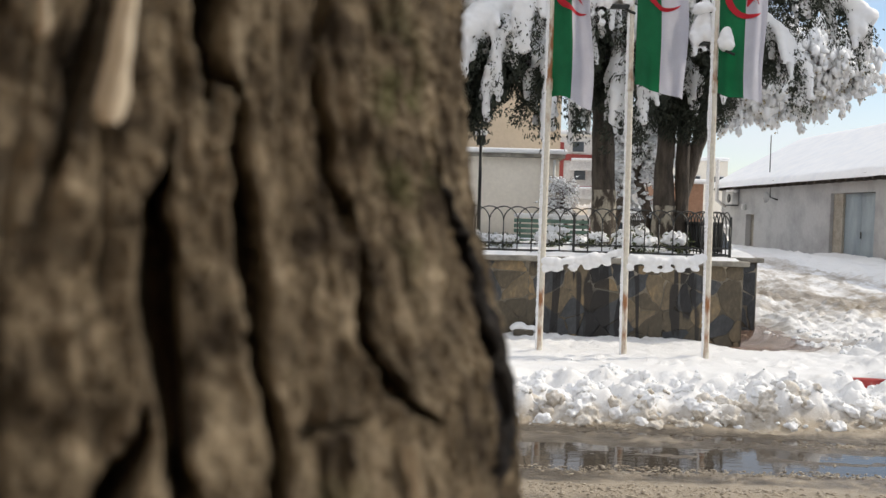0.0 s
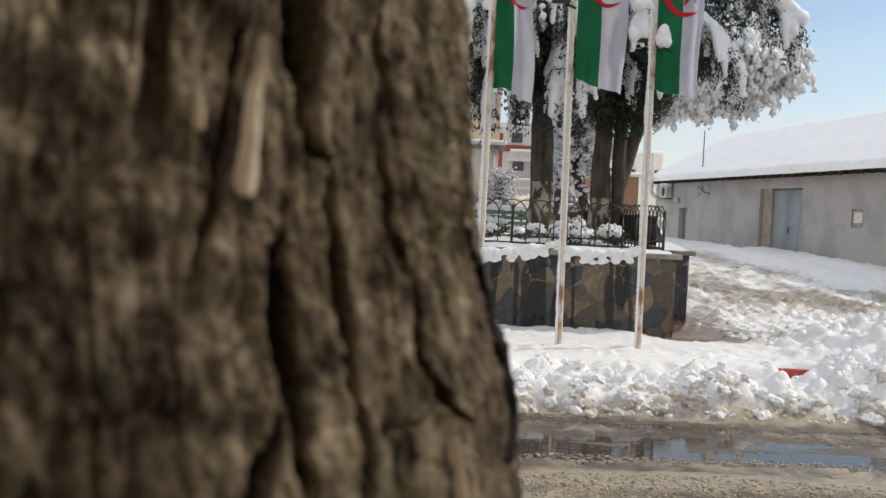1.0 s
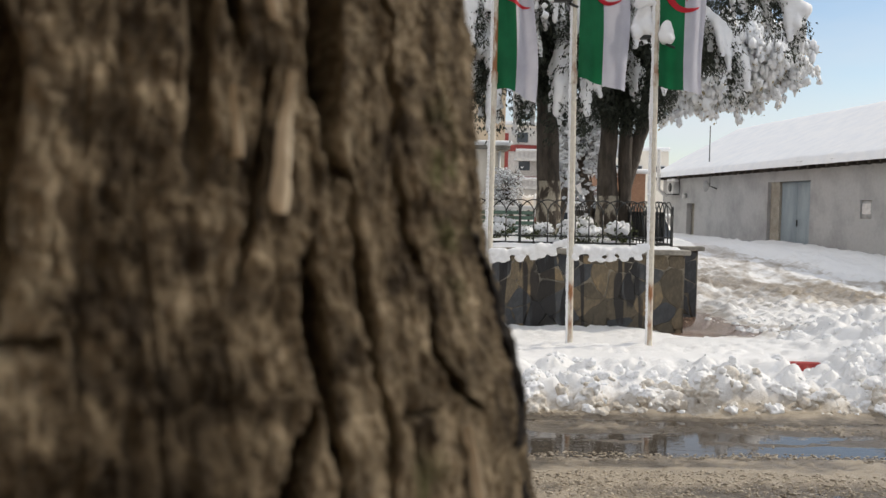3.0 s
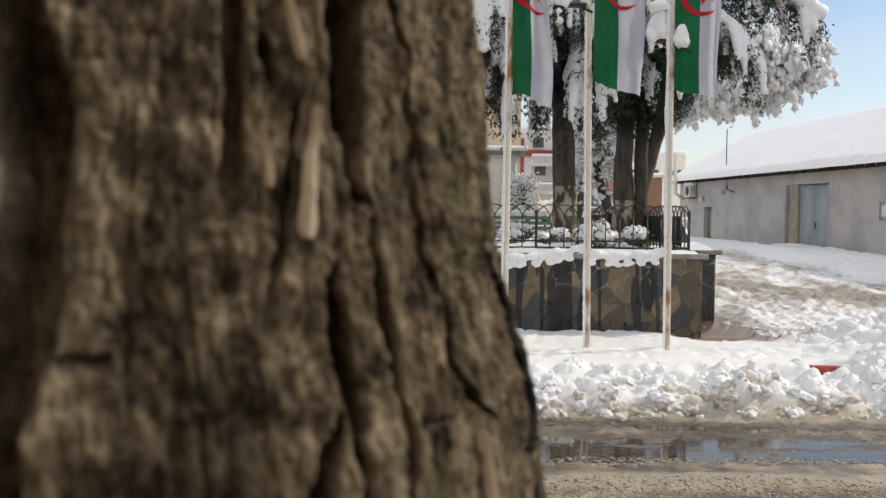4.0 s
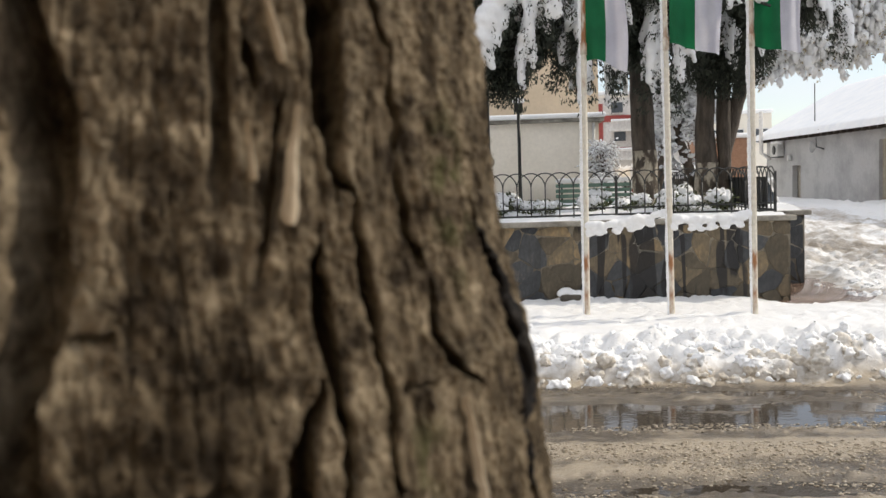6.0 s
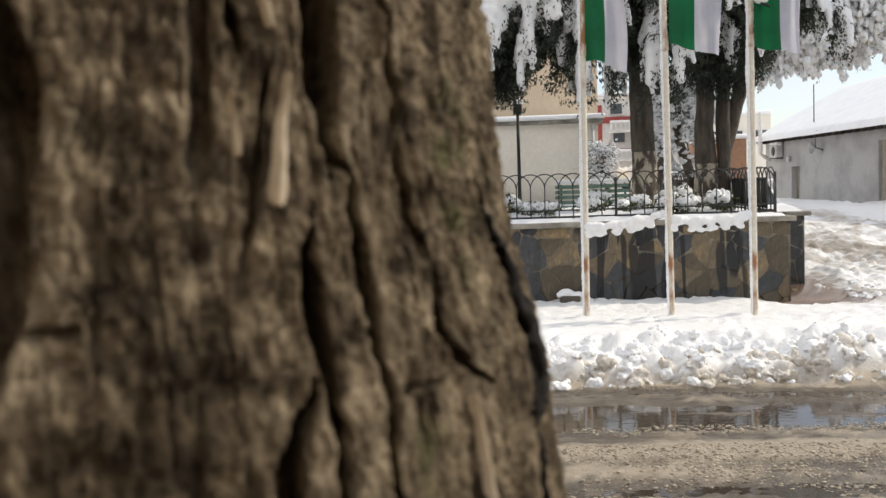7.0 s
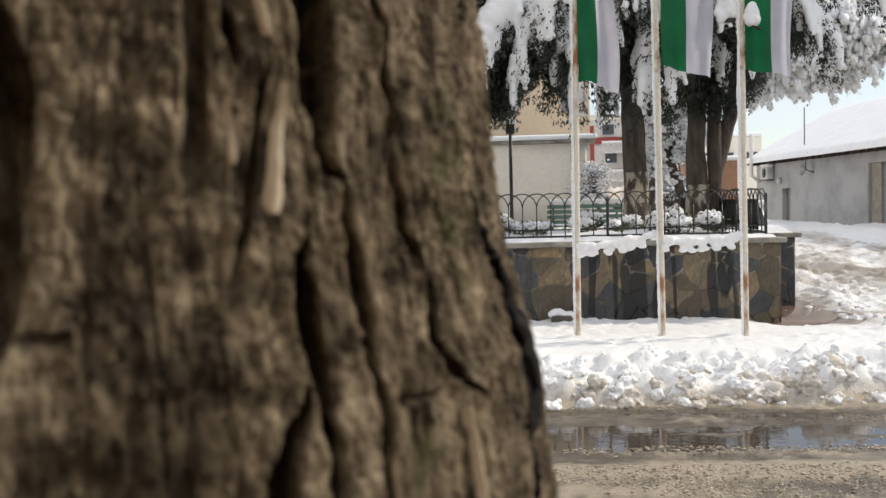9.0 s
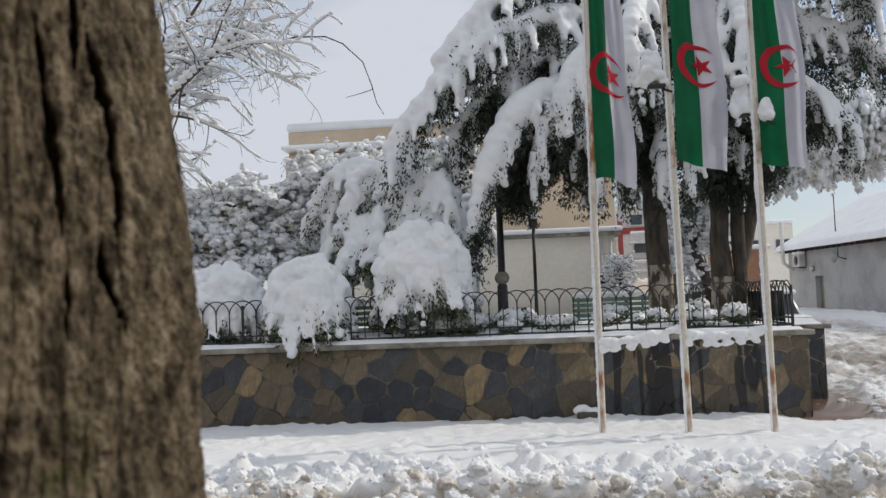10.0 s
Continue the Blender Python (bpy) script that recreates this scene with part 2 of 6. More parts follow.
def add_streaks(m):
    """Dark runs of meltwater down the wall, glossy where wet."""
    nt = m.node_tree
    b = nt.nodes["Principled BSDF"]
    source = b.inputs["Base Color"].links[0].from_socket
    geo = node(nt, "NewGeometry")
    mapping = node(nt, "Mapping", Scale=(5.2, 1.0, 0.62))
    n = node(nt, "TexNoise", Scale=1.0, Detail=2.5, Roughness=0.5, Distortion=0.35)
    nt.links.new(geo.outputs["Position"], mapping.inputs["Vector"])
    nt.links.new(mapping.outputs["Vector"], n.inputs["Vector"])
    edge = node(nt, "MapRange", From_Min=0.505, From_Max=0.53, To_Min=0.0, To_Max=1.0)
    nt.links.new(n.outputs["Fac"], edge.inputs["Value"])
    sep = node(nt, "SeparateXYZ")
    nt.links.new(geo.outputs["Position"], sep.inputs["Vector"])
    where = node(nt, "MapRange", From_Min=0.3, From_Max=1.0, To_Min=0.12, To_Max=1.0)
    nt.links.new(sep.outputs["X"], where.inputs["Value"])
    dry = node(nt, "MapRange", From_Min=3.0, From_Max=3.2, To_Min=1.0, To_Max=0.1)
    nt.links.new(sep.outputs["X"], dry.inputs["Value"])
    wetter = node(nt, "Math")
    wetter.operation = "MULTIPLY"
    nt.links.new(where.outputs["Result"], wetter.inputs[0])
    nt.links.new(dry.outputs["Result"], wetter.inputs[1])
    amount = node(nt, "Math")
    amount.operation = "MULTIPLY"
    nt.links.new(edge.outputs["Result"], amount.inputs[0])
    nt.links.new(wetter.outputs["Value"], amount.inputs[1])
    wet = node(nt, "MixRGB")
    wet.blend_type = "MULTIPLY"
    wet.inputs[2].default_value = (0.10, 0.10, 0.115, 1)
    nt.links.new(amount.outputs["Value"], wet.inputs[0])
    nt.links.new(source, wet.inputs[1])
    nt.links.new(wet.outputs["Color"], b.inputs["Base Color"])
    gloss = node(nt, "MapRange", From_Min=0.0, From_Max=1.0, To_Min=0.62, To_Max=0.42)
    nt.links.new(amount.outputs["Value"], gloss.inputs["Value"])
    nt.links.new(gloss.outputs["Result"], b.inputs["Roughness"])


for m_ in (TAN_STONE, SLATE, MORTAR):
    add_streaks(m_)

# puddle water: a thin mirror over mud
WATER = bpy.data.materials.new("puddle_water")
WATER.use_nodes = True
_b = WATER.node_tree.nodes["Principled BSDF"]
_b.inputs["Base Color"].default_value = (0.055, 0.045, 0.035, 1)
_b.inputs["Roughness"].default_value = 0.04
_b.inputs["IOR"].default_value = 1.45
_n = node(WATER.node_tree, "TexNoise", Scale=7.0, Detail=2.0)
_tc = node(WATER.node_tree, "TexCoord")
_mp = node(WATER.node_tree, "Mapping", Scale=(1.0, 3.0, 1.0))
_bp = node(WATER.node_tree, "Bump", Strength=0.11, Distance=0.01)
WATER.node_tree.links.new(_tc.outputs["Object"], _mp.inputs["Vector"])
WATER.node_tree.links.new(_mp.outputs["Vector"], _n.inputs["Vector"])
WATER.node_tree.links.new(_n.outputs["Fac"], _bp.inputs["Height"])
WATER.node_tree.links.new(_bp.outputs["Normal"], _b.inputs["Normal"])


# ---- mesh tools ----
def rand2(ix, iy, seed):
    h = (ix.astype(np.int64) * 374761393 + iy.astype(np.int64) * 668265263 + seed * 1442695041) & 0x7FFFFFFF
    h = ((h ^ (h >> 13)) * 1274126177) & 0x7FFFFFFF
    return ((h ^ (h >> 16)) & 0xFFFF) / 65535.0


def vnoise(x, y, seed=0):
    """Smooth value noise in 0..1 over arrays."""
    ix, iy = np.floor(x), np.floor(y)
    fx, fy = x - ix, y - iy
    fx, fy = fx * fx * (3 - 2 * fx), fy * fy * (3 - 2 * fy)
    a, b = rand2(ix, iy, seed), rand2(ix + 1, iy, seed)
    c, d = rand2(ix, iy + 1, seed), rand2(ix + 1, iy + 1, seed)
    return (a * (1 - fx) + b * fx) * (1 - fy) + (c * (1 - fx) + d * fx) * fy


def fbm(x, y, seed=0, octaves=4):
    total, amp, norm = 0.0, 1.0, 0.0
    for k in range(octaves):
        total = total + amp * vnoise(x * 2 ** k + 17.3 * k, y * 2 ** k - 9.1 * k, seed + k)
        norm += amp
        amp *= 0.5
    return total / norm


def worley(x, y, seed=0):
    """Distance to the nearest and second nearest jittered cell point, and a value of that cell."""
    ix, iy = np.floor(x), np.floor(y)
    d1, d2, val = np.full(x.shape, 9.0), np.full(x.shape, 9.0), np.zeros(x.shape)
    for i in (-1, 0, 1):
        for j in (-1, 0, 1):
            cx, cy = ix + i, iy + j
            d = np.hypot(cx + rand2(cx, cy, seed) - x, cy + rand2(cx, cy, seed + 5) - y)
            near = d < d1
            d2 = np.where(near, d1, np.minimum(d2, d))
            val = np.where(near, rand2(cx, cy, seed + 9), val)
            d1 = np.where(near, d, d1)
    return d1, d2, val


def smooth(a, b, x):
    t = np.clip((x - a) / (b - a), 0, 1)
    return t * t * (3 - 2 * t)


class Geo:
    """Gathers vertices and faces, then links them as one mesh object."""

    def __init__(self):
        self.v, self.f, self.n = [], [], 0

    def add(self, verts, faces):
        self.v.append(np.asarray(verts, float))
        self.f.extend([tuple(i + self.n for i in face) for face in faces])
        self.n += len(verts)
        return self

    def mesh(self, name, material, shade=True):
        me = bpy.data.meshes.new(name)
        v = np.concatenate(self.v) if self.v else np.zeros((0, 3))
        me.from_pydata(v.tolist(), [], self.f)
        me.materials.append(material)
        if shade:
            me.polygons.foreach_set("use_smooth", [True] * len(me.polygons))
        return me


def part(name, source, material, parent=None, label="", shade=True):
    """Links a Geo or a bmesh as one mesh object, under a thing or a part."""
    if isinstance(source, Geo):
        me = source.mesh(name, material, shade)
    else:
        me = bpy.data.meshes.new(name)
        source.to_mesh(me)
        source.free()
        me.materials.append(material)
        if shade:
            me.polygons.foreach_set("use_smooth", [True] * len(me.polygons))
    ob = new(name, me)
    ob.parent = parent
    if label:
        tagged(ob, label)
    return ob


def thing(name, place, label, category, group="", kind="", turn=0.0):
    ob = new(name)
    ob.empty_display_size = 0.1
    ob.matrix_world = pose(*place, 0, 0, turn)
    return tagged(ob, label, category, group, kind)


def box(x0, x1, y0, y1, z0, z1, bevel=0.0, segments=2):
    bm = bmesh.new()
    bmesh.ops.create_cube(bm, size=1.0)
    for v in bm.verts:
        v.co = Vector((x0 + (v.co.x + 0.5) * (x1 - x0), y0 + (v.co.y + 0.5) * (y1 - y0), z0 + (v.co.z + 0.5) * (z1 - z0)))
    if bevel:
        bmesh.ops.bevel(bm, geom=list(bm.edges), offset=bevel, segments=segments, affect="EDGES", profile=0.5)
    return bm


def tube(points, radii, sides=8, cap=True):
    """Vertices and faces of a tube along points."""
    p = np.asarray(points, float)
    r = np.broadcast_to(np.asarray(radii, float), (len(p),))
    t = np.gradient(p, axis=0)
    t /= np.linalg.norm(t, axis=1)[:, None] + 1e-9
    ref = np.array([0.0, 0.0, 1.0]) if abs(t[:, 2]).mean() < 0.8 else np.array([1.0, 0.0, 0.0])
    a = np.cross(t, ref)
    a /= np.linalg.norm(a, axis=1)[:, None] + 1e-9
    b = np.cross(t, a)
    ang = np.arange(sides) / sides * 2 * np.pi
    ring = a[:, None] * np.cos(ang)[None, :, None] + b[:, None] * np.sin(ang)[None, :, None]
    v = (p[:, None] + ring * r[:, None, None]).reshape(-1, 3)
    f = []
    for i in range(len(p) - 1):
        for j in range(sides):
            k = (j + 1) % sides
            f.append((i * sides + j, i * sides + k, (i + 1) * sides + k, (i + 1) * sides + j))
    if cap:
        f.append(tuple(reversed(range(sides))))
        f.append(tuple((len(p) - 1) * sides + j for j in range(sides)))
    return v, f


def ico(level):
    bm = bmesh.new()
    bmesh.ops.create_icosphere(bm, subdivisions=level, radius=1.0)
    v = np.array([x.co[:] for x in bm.verts])
    f = [tuple(x.index for x in p.verts) for p in bm.faces]
    bm.free()
    return v, f


ICO1, ICO2, ICO3 = ico(1), ico(2), ico(3)
RNG = np.random.default_rng(7)


def blob(geo, centre, radii, shape=ICO1, rough=0.0):
    v, f = shape
    if rough:
        v = v * (1 + rough * (RNG.random((len(v), 1)) - 0.5))
    geo.add(np.asarray(centre) + v * np.asarray(radii), f)


def blades(geo, places, ways, length, width):
    """Small kite-shaped leaves at places, along ways."""
    n = len(places)
    if not n:
        return
    p, w = np.asarray(places, float), np.asarray(ways, float)
    w = w / (np.linalg.norm(w, axis=1)[:, None] + 1e-9)
    side = np.cross(w, RNG.normal(size=(n, 3)))
    side /= np.linalg.norm(side, axis=1)[:, None] + 1e-9
    ln = length * (0.6 + 0.8 * RNG.random((n, 1)))
    wd = width * (0.6 + 0.8 * RNG.random((n, 1)))
    v = np.stack([p, p + w * ln * 0.5 + side * wd, p + w * ln, p + w * ln * 0.5 - side * wd], 1).reshape(-1, 3)
    geo.add(v, [(4 * i, 4 * i + 1, 4 * i + 2, 4 * i + 3) for i in range(n)])


def curve3(a, b, c, n):
    t = np.linspace(0, 1, n)[:, None]
    a, b, c = (np.asarray(q, float) for q in (a, b, c))
    # through the middle point at half way
    m = 2 * b - 0.5 * (a + c)
    return (1 - t) ** 2 * a + 2 * t * (1 - t) * m + t ** 2 * c


def melt(ob, size, lumps=0.0, scale=0.25):
    """Fuses overlapping lumps into one soft skin of snow."""
    rm = ob.modifiers.new("fuse", "REMESH")
    rm.mode, rm.voxel_size, rm.use_smooth_shade = "VOXEL", size, True
    sm = ob.modifiers.new("soft", "SMOOTH")
    sm.factor, sm.iterations = 0.5, 3
    if lumps:
        tx = bpy.data.textures.new("lumps", "CLOUDS")
        tx.noise_scale = scale
        dm = ob.modifiers.new("lumps", "DISPLACE")
        dm.texture, dm.strength, dm.mid_level, dm.texture_coords = tx, lumps, 0.5, "GLOBAL"


def sheet(name, xs, ys, height, material, dirt=None, parent=None):
    """A height field over the given lines, with a dirt attribute."""
    gx, gy = np.meshgrid(xs, ys)
    z = height(gx, gy)
    v = np.stack([gx, gy, z], -1).reshape(-1, 3)
    nx, ny = len(xs), len(ys)
    i = (np.arange(ny - 1)[:, None] * nx + np.arange(nx - 1)[None]).reshape(-1)
    f = np.stack([i, i + 1, i + nx + 1, i + nx], 1)
    me = bpy.data.meshes.new(name)
    me.from_pydata(v.tolist(), [], f.tolist())
    me.materials.append(material)
    me.polygons.foreach_set("use_smooth", [True] * len(me.polygons))
    if dirt is not None:
        at = me.attributes.new("dirt", "FLOAT", "POINT")
        at.data.foreach_set("value", dirt(gx, gy, z).reshape(-1).astype(np.float32))
    ob = new(name, me)
    ob.parent = parent
    return ob


def spaced(lo, hi, step, far, grow=1.25):
    """Even lines between lo and hi, widening out to far on both sides."""
    mid = list(np.arange(lo, hi, step))
    out, d, x = [], step, hi
    while x < far[1]:
        out.append(x)
        d *= grow
        x += d
    low, d, x = [], step, lo - step
    while x > far[0]:
        low.append(x)
        d *= grow
        x -= d
    return np.array(low[::-1] + mid + out)


# ---- ground ----
WALL_Y, WALL_X0, WALL_X1 = 11.72, -9.0, 3.57


def ground_height(x, y):
    """Snow over pavement, bank, side street and the land behind; far below the road where the road lies."""
    edge = 7.72 + 0.35 * (fbm(x * 0.7, y * 0 + 3, 11, 3) - 0.5) + 0.12 * (vnoise(x * 4, y * 0, 4) - 0.5)
    e1, e2, val2 = worley(x * 7.5 + 3, y * 7.5, 31)
    wx, wy = x + 0.10 * (fbm(x * 6, y * 6, 23, 3) - 0.5), y + 0.10 * (fbm(x * 6, y * 6, 27, 3) - 0.5)
    d1, d2, val = worley(wx * 4.2, wy * 4.2, 21)
    clods = np.clip(1 - (d1 / 0.55) ** 2, 0, 1) * np.where(val > 0.45, val, 0.1)
    small = np.sqrt(np.clip(1 - (e1 / 0.6) ** 2, 0, 1)) * val2
    rough = 0.5 * fbm(x * 1.4, y * 1.4, 41, 4) + 0.5 * fbm(x * 9, y * 9, 43, 3)
    # pavement snow, nearly even
    pave = 0.215 + 0.035 * fbm(x * 3, y * 3, 51, 4) + 0.06 * small * vnoise(x * 1.7, y * 1.7, 53) + 0.035 * (fbm(x * 10, y * 10, 55, 3) - 0.3)
    # ploughed bank along the kerb
    rise = smooth(0.0, 0.26, y - edge)
    fall = 1 - smooth(1.0, 1.75, y - edge)
    bank = 0.02 + rise * (0.06 + 0.16 * clods + 0.05 * small + 0.10 * rough + 0.24 * (fbm(x * 3.3, y * 3.3, 45, 5) - 0.4) + 0.085 * (fbm(x * 15, y * 15, 47, 3) - 0.5))
    z = np.where(y - edge < 1.75, bank * fall + pave * (1 - fall), pave)
    # heaps beside the crossing and up the side street
    heap = np.exp(-((x - 6.0) / 1.5) ** 2 - ((y - 10.4) / 1.3) ** 2) * 0.42 + np.exp(-((x - 6.6) / 2.2) ** 2 - ((y - 8.9) / 0.9) ** 2) * 0.22
    right = smooth(3.7, 5.4, x + 0.3 * (vnoise(y * 1.3, x * 1.3, 8) - 0.5))
    wild = 0.12 + 0.13 * smooth(10.5, 9.6, y) + heap * (0.55 + 0.9 * rough) + 0.16 * clods * smooth(12.5, 10, y) + 0.06 * small + 0.05 * rough + 0.10 * (fbm(x * 11, y * 11, 49, 3) - 0.5)
    # side street: slushy ruts running away
    ruts = 0.035 * np.sin((x - 0.12 * y) * 4.2 + 2 * vnoise(x * 0.3, y * 0.3, 6)) + 0.11 * fbm(x * 3.2, y * 2.0, 61, 5) + 0.08 * fbm(x * 9, y * 7, 67, 3) + 0.06 * small * vnoise(x * 0.7, y * 0.5, 63) + 0.10 * clods * vnoise(x * 0.5 + 7, y * 0.4, 65)
    lane = 0.12 + ruts + 0.30 * smooth(13, 30, y)
    wild = wild * (1 - smooth(12.0, 14.5, y)) + lane * smooth(12.0, 14.5, y)
    # untouched snow at the foot of the shed
    shed_x = 12.8 - 0.065 * (y - 31)
    foot = smooth(-4.2, -2.4, x - shed_x + 0.5 * (vnoise(y * 0.5, y * 0, 3) - 0.5))
    wild = wild + foot * smooth(11, 18, y) * (0.16 + 0.04 * fbm(x, y, 71, 3))
    z = z * (1 - right) + wild * right
    # wet paving left bare round the wall's corner
    bare = smooth(2.9, 3.5, x) * (1 - smooth(4.4, 5.1, x + 0.5 * (fbm(x * 5, y * 5, 17, 4) - 0.5) + 0.5 * (vnoise(y * 2, x * 2, 5) - 0.5))) * smooth(10.85, 11.2, y + 0.4 * (fbm(x * 6, y * 6, 19, 4) - 0.5) + 0.35 * (vnoise(x * 3, y * 3, 12) - 0.5)) * (1 - smooth(14.5, 16, y))
    z = z * (1 - bare) + (0.135 + 0.05 * rough) * bare
    z = np.maximum(z, 0.262 * np.exp(-((y - 9.36) / 0.22) ** 6) * smooth(5.4, 4.6, x) * (1 + 0.1 * (rough - 0.5)))
    # gap that lays open the painted kerb
    gap = np.exp(-((x - 4.06) / 0.23) ** 4 - ((y - 9.13) / 0.17) ** 4)
    z = z * (1 - gap) + 0.07 * gap
    # land behind the planter
    z = z + 0.35 * smooth(16, 45, y) * (1 - right) + 0.25 * smooth(60, 400, y)
    under = smooth(0.0, 0.12, edge - y)
    road = (y < edge) & (y > 1.2)
    z = np.where(road, z * (1 - under) - 0.15 * under, z)
    return np.where(y <= 1.6, -0.15, z)


def ground_dirt_shade(x, y, z):
    edge = smooth(8.55, 7.65, y + 0.5 * (fbm(x * 1.5, y * 1.5, 14, 3) - 0.5))
    # besides road dirt, low crevices are browned in place of their shadow
    d = 0.95 * edge * smooth(0.30, 0.06, z)
    lane = smooth(13.0, 16.5, y) * smooth(4.4, 5.6, x) * (1 - smooth(-4.4, -2.6, x - (12.8 - 0.065 * (y - 31))))
    d = np.maximum(d, lane * np.clip(0.84 + 2.4 * (fbm(x * 1.3 - 0.15 * y, y * 0.30, 15, 4) - 0.5) + 1.2 * (fbm(x * 5, y * 2.2, 18, 4) - 0.5), 0.05, 1))
    heap = smooth(4.6, 5.6, x) * (1 - smooth(12, 14, y)) * smooth(7, 8.5, y)
    d = np.maximum(d, heap * 0.55 * smooth(0.36, 0.12, z))
    bare = smooth(3.4, 3.9, x) * (1 - smooth(4.5, 5.3, x + 0.8 * (fbm(x * 3, y * 3, 20, 4) - 0.5))) * smooth(10.6, 11.3, y) * (1 - smooth(14.5, 17, y))
    return np.maximum(d, 0.85 * bare)


gx = spaced(-5.2, 12.6, 0.045, (-1500, 1500))
gy = spaced(7.2, 15.0, 0.04, (-300, 2500), 1.024)
ground = sheet("ground", gx, gy, ground_height, GROUND_SNOW, ground_dirt_shade)
tagged(ground, "trampled and ploughed snow, dirty at the road edge", "ground", kind="structure")


def road_height(x, y):
    tracks = 0.016 * np.sin(y * 5.2 + 1.2 * fbm(x * 0.35, y * 0.6, 81, 3) * 4) + 0.010 * np.sin(y * 13 + x * 0.3)
    crumbs = 0.030 * np.clip(fbm(x * 9, y * 14, 83, 4) - 0.45, 0, 1) + 0.045 * np.clip(fbm(x * 22, y * 26, 85, 3) - 0.52, 0, 1)
    big = 0.034 * (fbm(x * 0.55, y * 2.3, 87, 4) - 0.5) + 0.016 * (fbm(x * 2.5, y * 9, 88, 3) - 0.5)
    ditch = -0.024 * np.exp(-((y - 6.95 - 0.15 * (fbm(x * 0.8, y * 0, 89, 2) - 0.5)) / 0.36) ** 2)
    lip = 0.03 * smooth(7.3, 7.75, y)
    amount = smooth(0.48, 0.62, fbm(x * 0.5, y * 2.6, 91, 4) + 0.10 * np.sin(y * 5.2 + 0.6))
    return tracks + crumbs * (0.25 + 0.9 * amount) + big + ditch + lip + 0.004 + 0.010 * smooth(6.55, 6.1, y)


def road_dirt(x, y, z):
    return 0.95 - 0.85 * smooth(0.004, 0.045, z + 0.012 * (fbm(x * 6, y * 8, 93, 3) - 0.5))


rx = spaced(-4.5, 6.5, 0.035, (-200, 200))
ry = spaced(4.2, 8.2, 0.022, (1.0, 8.4))
road = sheet("road", rx, ry, road_height, SLUSH, road_dirt)
tagged(road, "wet road covered in brown churned slush", "road", kind="structure")
puddle = sheet("puddle", np.linspace(-60, 60, 40), np.linspace(1.2, 7.6, 12), lambda x, y: 0 * x, WATER)
tagged(puddle, "still meltwater lying between slush ridges on the road", "puddle", kind="structure")

# ---- near tree ----
TC = dict(cx=-0.148, cy=0.430, r=0.148, lx=-0.035, ly=0.214, fl=0.121, f2=0.02)


def trunk_axis(z):
    h = z - 1.75
    far = np.clip(h, -0.5, 0.6)
    return TC["cx"] + TC["lx"] * far - 0.02 * (h - far), TC["cy"] + TC["ly"] * far + 0.03 * (h - far), np.clip(TC["r"] - TC["fl"] * far + TC["f2"] * h * h * (h < 0), 0.05, 0.5) + 0.05 * smooth(0.5, 0.05, np.asarray(z, float))


FURROWS = []


def furrow(deep, *line):
    """A furrow down the trunk through (turn in degrees, height, half width in millimetres), from top to foot."""
    FURROWS.append((line, deep))


furrow(0.017, (-46.5, 1.90, 4.0), (-45.2, 1.83, 4.4), (-43.7, 1.792, 4.6), (-43.3, 1.7755, 4.6), (-43.5, 1.7596, 3.8), (-43.3, 1.7487, 2.7), (-42.7, 1.7385, 1.7))
furrow(0.012, (-42.2, 1.7405, 1.3), (-40.8, 1.736, 1.3), (-41.0, 1.7287, 1.6), (-40.6, 1.7137, 2.1), (-40.7, 1.705, 2.1), (-40.7, 1.6964, 1.8), (-40.1, 1.6891, 1.3), (-40.6, 1.6728, 0.8), (-40.2, 1.64, 1.2))
furrow(0.013, (-45.5, 1.7257, 1.0), (-46.4, 1.718, 1.8), (-46.4, 1.704, 2.2), (-46.0, 1.6957, 1.9), (-45.7, 1.6795, 1.5), (-46.4, 1.6641, 1.3), (-45.5, 1.62, 2.0))
furrow(0.009, (-37.6, 1.84, 1.2), (-36.6, 1.794, 1.0), (-34.4, 1.7722, 0.9), (-33.9, 1.7537, 1.0))
furrow(0.013, (-33.9, 1.758, 0.9), (-33.9, 1.7439, 1.4), (-33.8, 1.7341, 1.9), (-32.9, 1.7244, 2.4), (-32.0, 1.7195, 1.5))
furrow(0.012, (-30.8, 1.7215, 1.1), (-30.9, 1.7127, 1.4), (-31.4, 1.705, 2.1), (-32.1, 1.6975, 2.0), (-31.0, 1.6908, 1.9), (-28.8, 1.6859, 1.7), (-25.0, 1.6815, 1.2))
furrow(0.019, (-18.2, 1.729, 0.9), (-16.4, 1.716, 2.9), (-13.6, 1.7061, 3.6), (-13.0, 1.695, 4.0), (-11.6, 1.6836, 4.4), (-11.6, 1.6727, 3.4), (-14.0, 1.6637, 1.7), (-16.6, 1.65, 1.3), (-17.0, 1.62, 2.0))
furrow(0.010, (-18.5, 1.815, 2.2), (-17.2, 1.8016, 2.0), (-14.1, 1.7915, 1.2))
furrow(0.008, (-24.3, 1.805, 1.6), (-24.6, 1.7895, 1.1))
furrow(0.007, (-19.3, 1.741, 0.8), (-18.5, 1.728, 1.0))
furrow(0.012, (-47.6, 1.689, 1.4), (-49.2, 1.6825, 2.1), (-50.7, 1.6769, 2.5), (-50.6, 1.66, 2.4), (-50.0, 1.62, 3.0))
furrow(0.003, (-48.9, 1.762, 0.7), (-50.4, 1.7444, 1.1), (-51.5, 1.7302, 1.1), (-52.0, 1.7192, 0.8))
furrow(0.006, (-52.6, 1.777, 1.3), (-51.5, 1.765, 1.9))
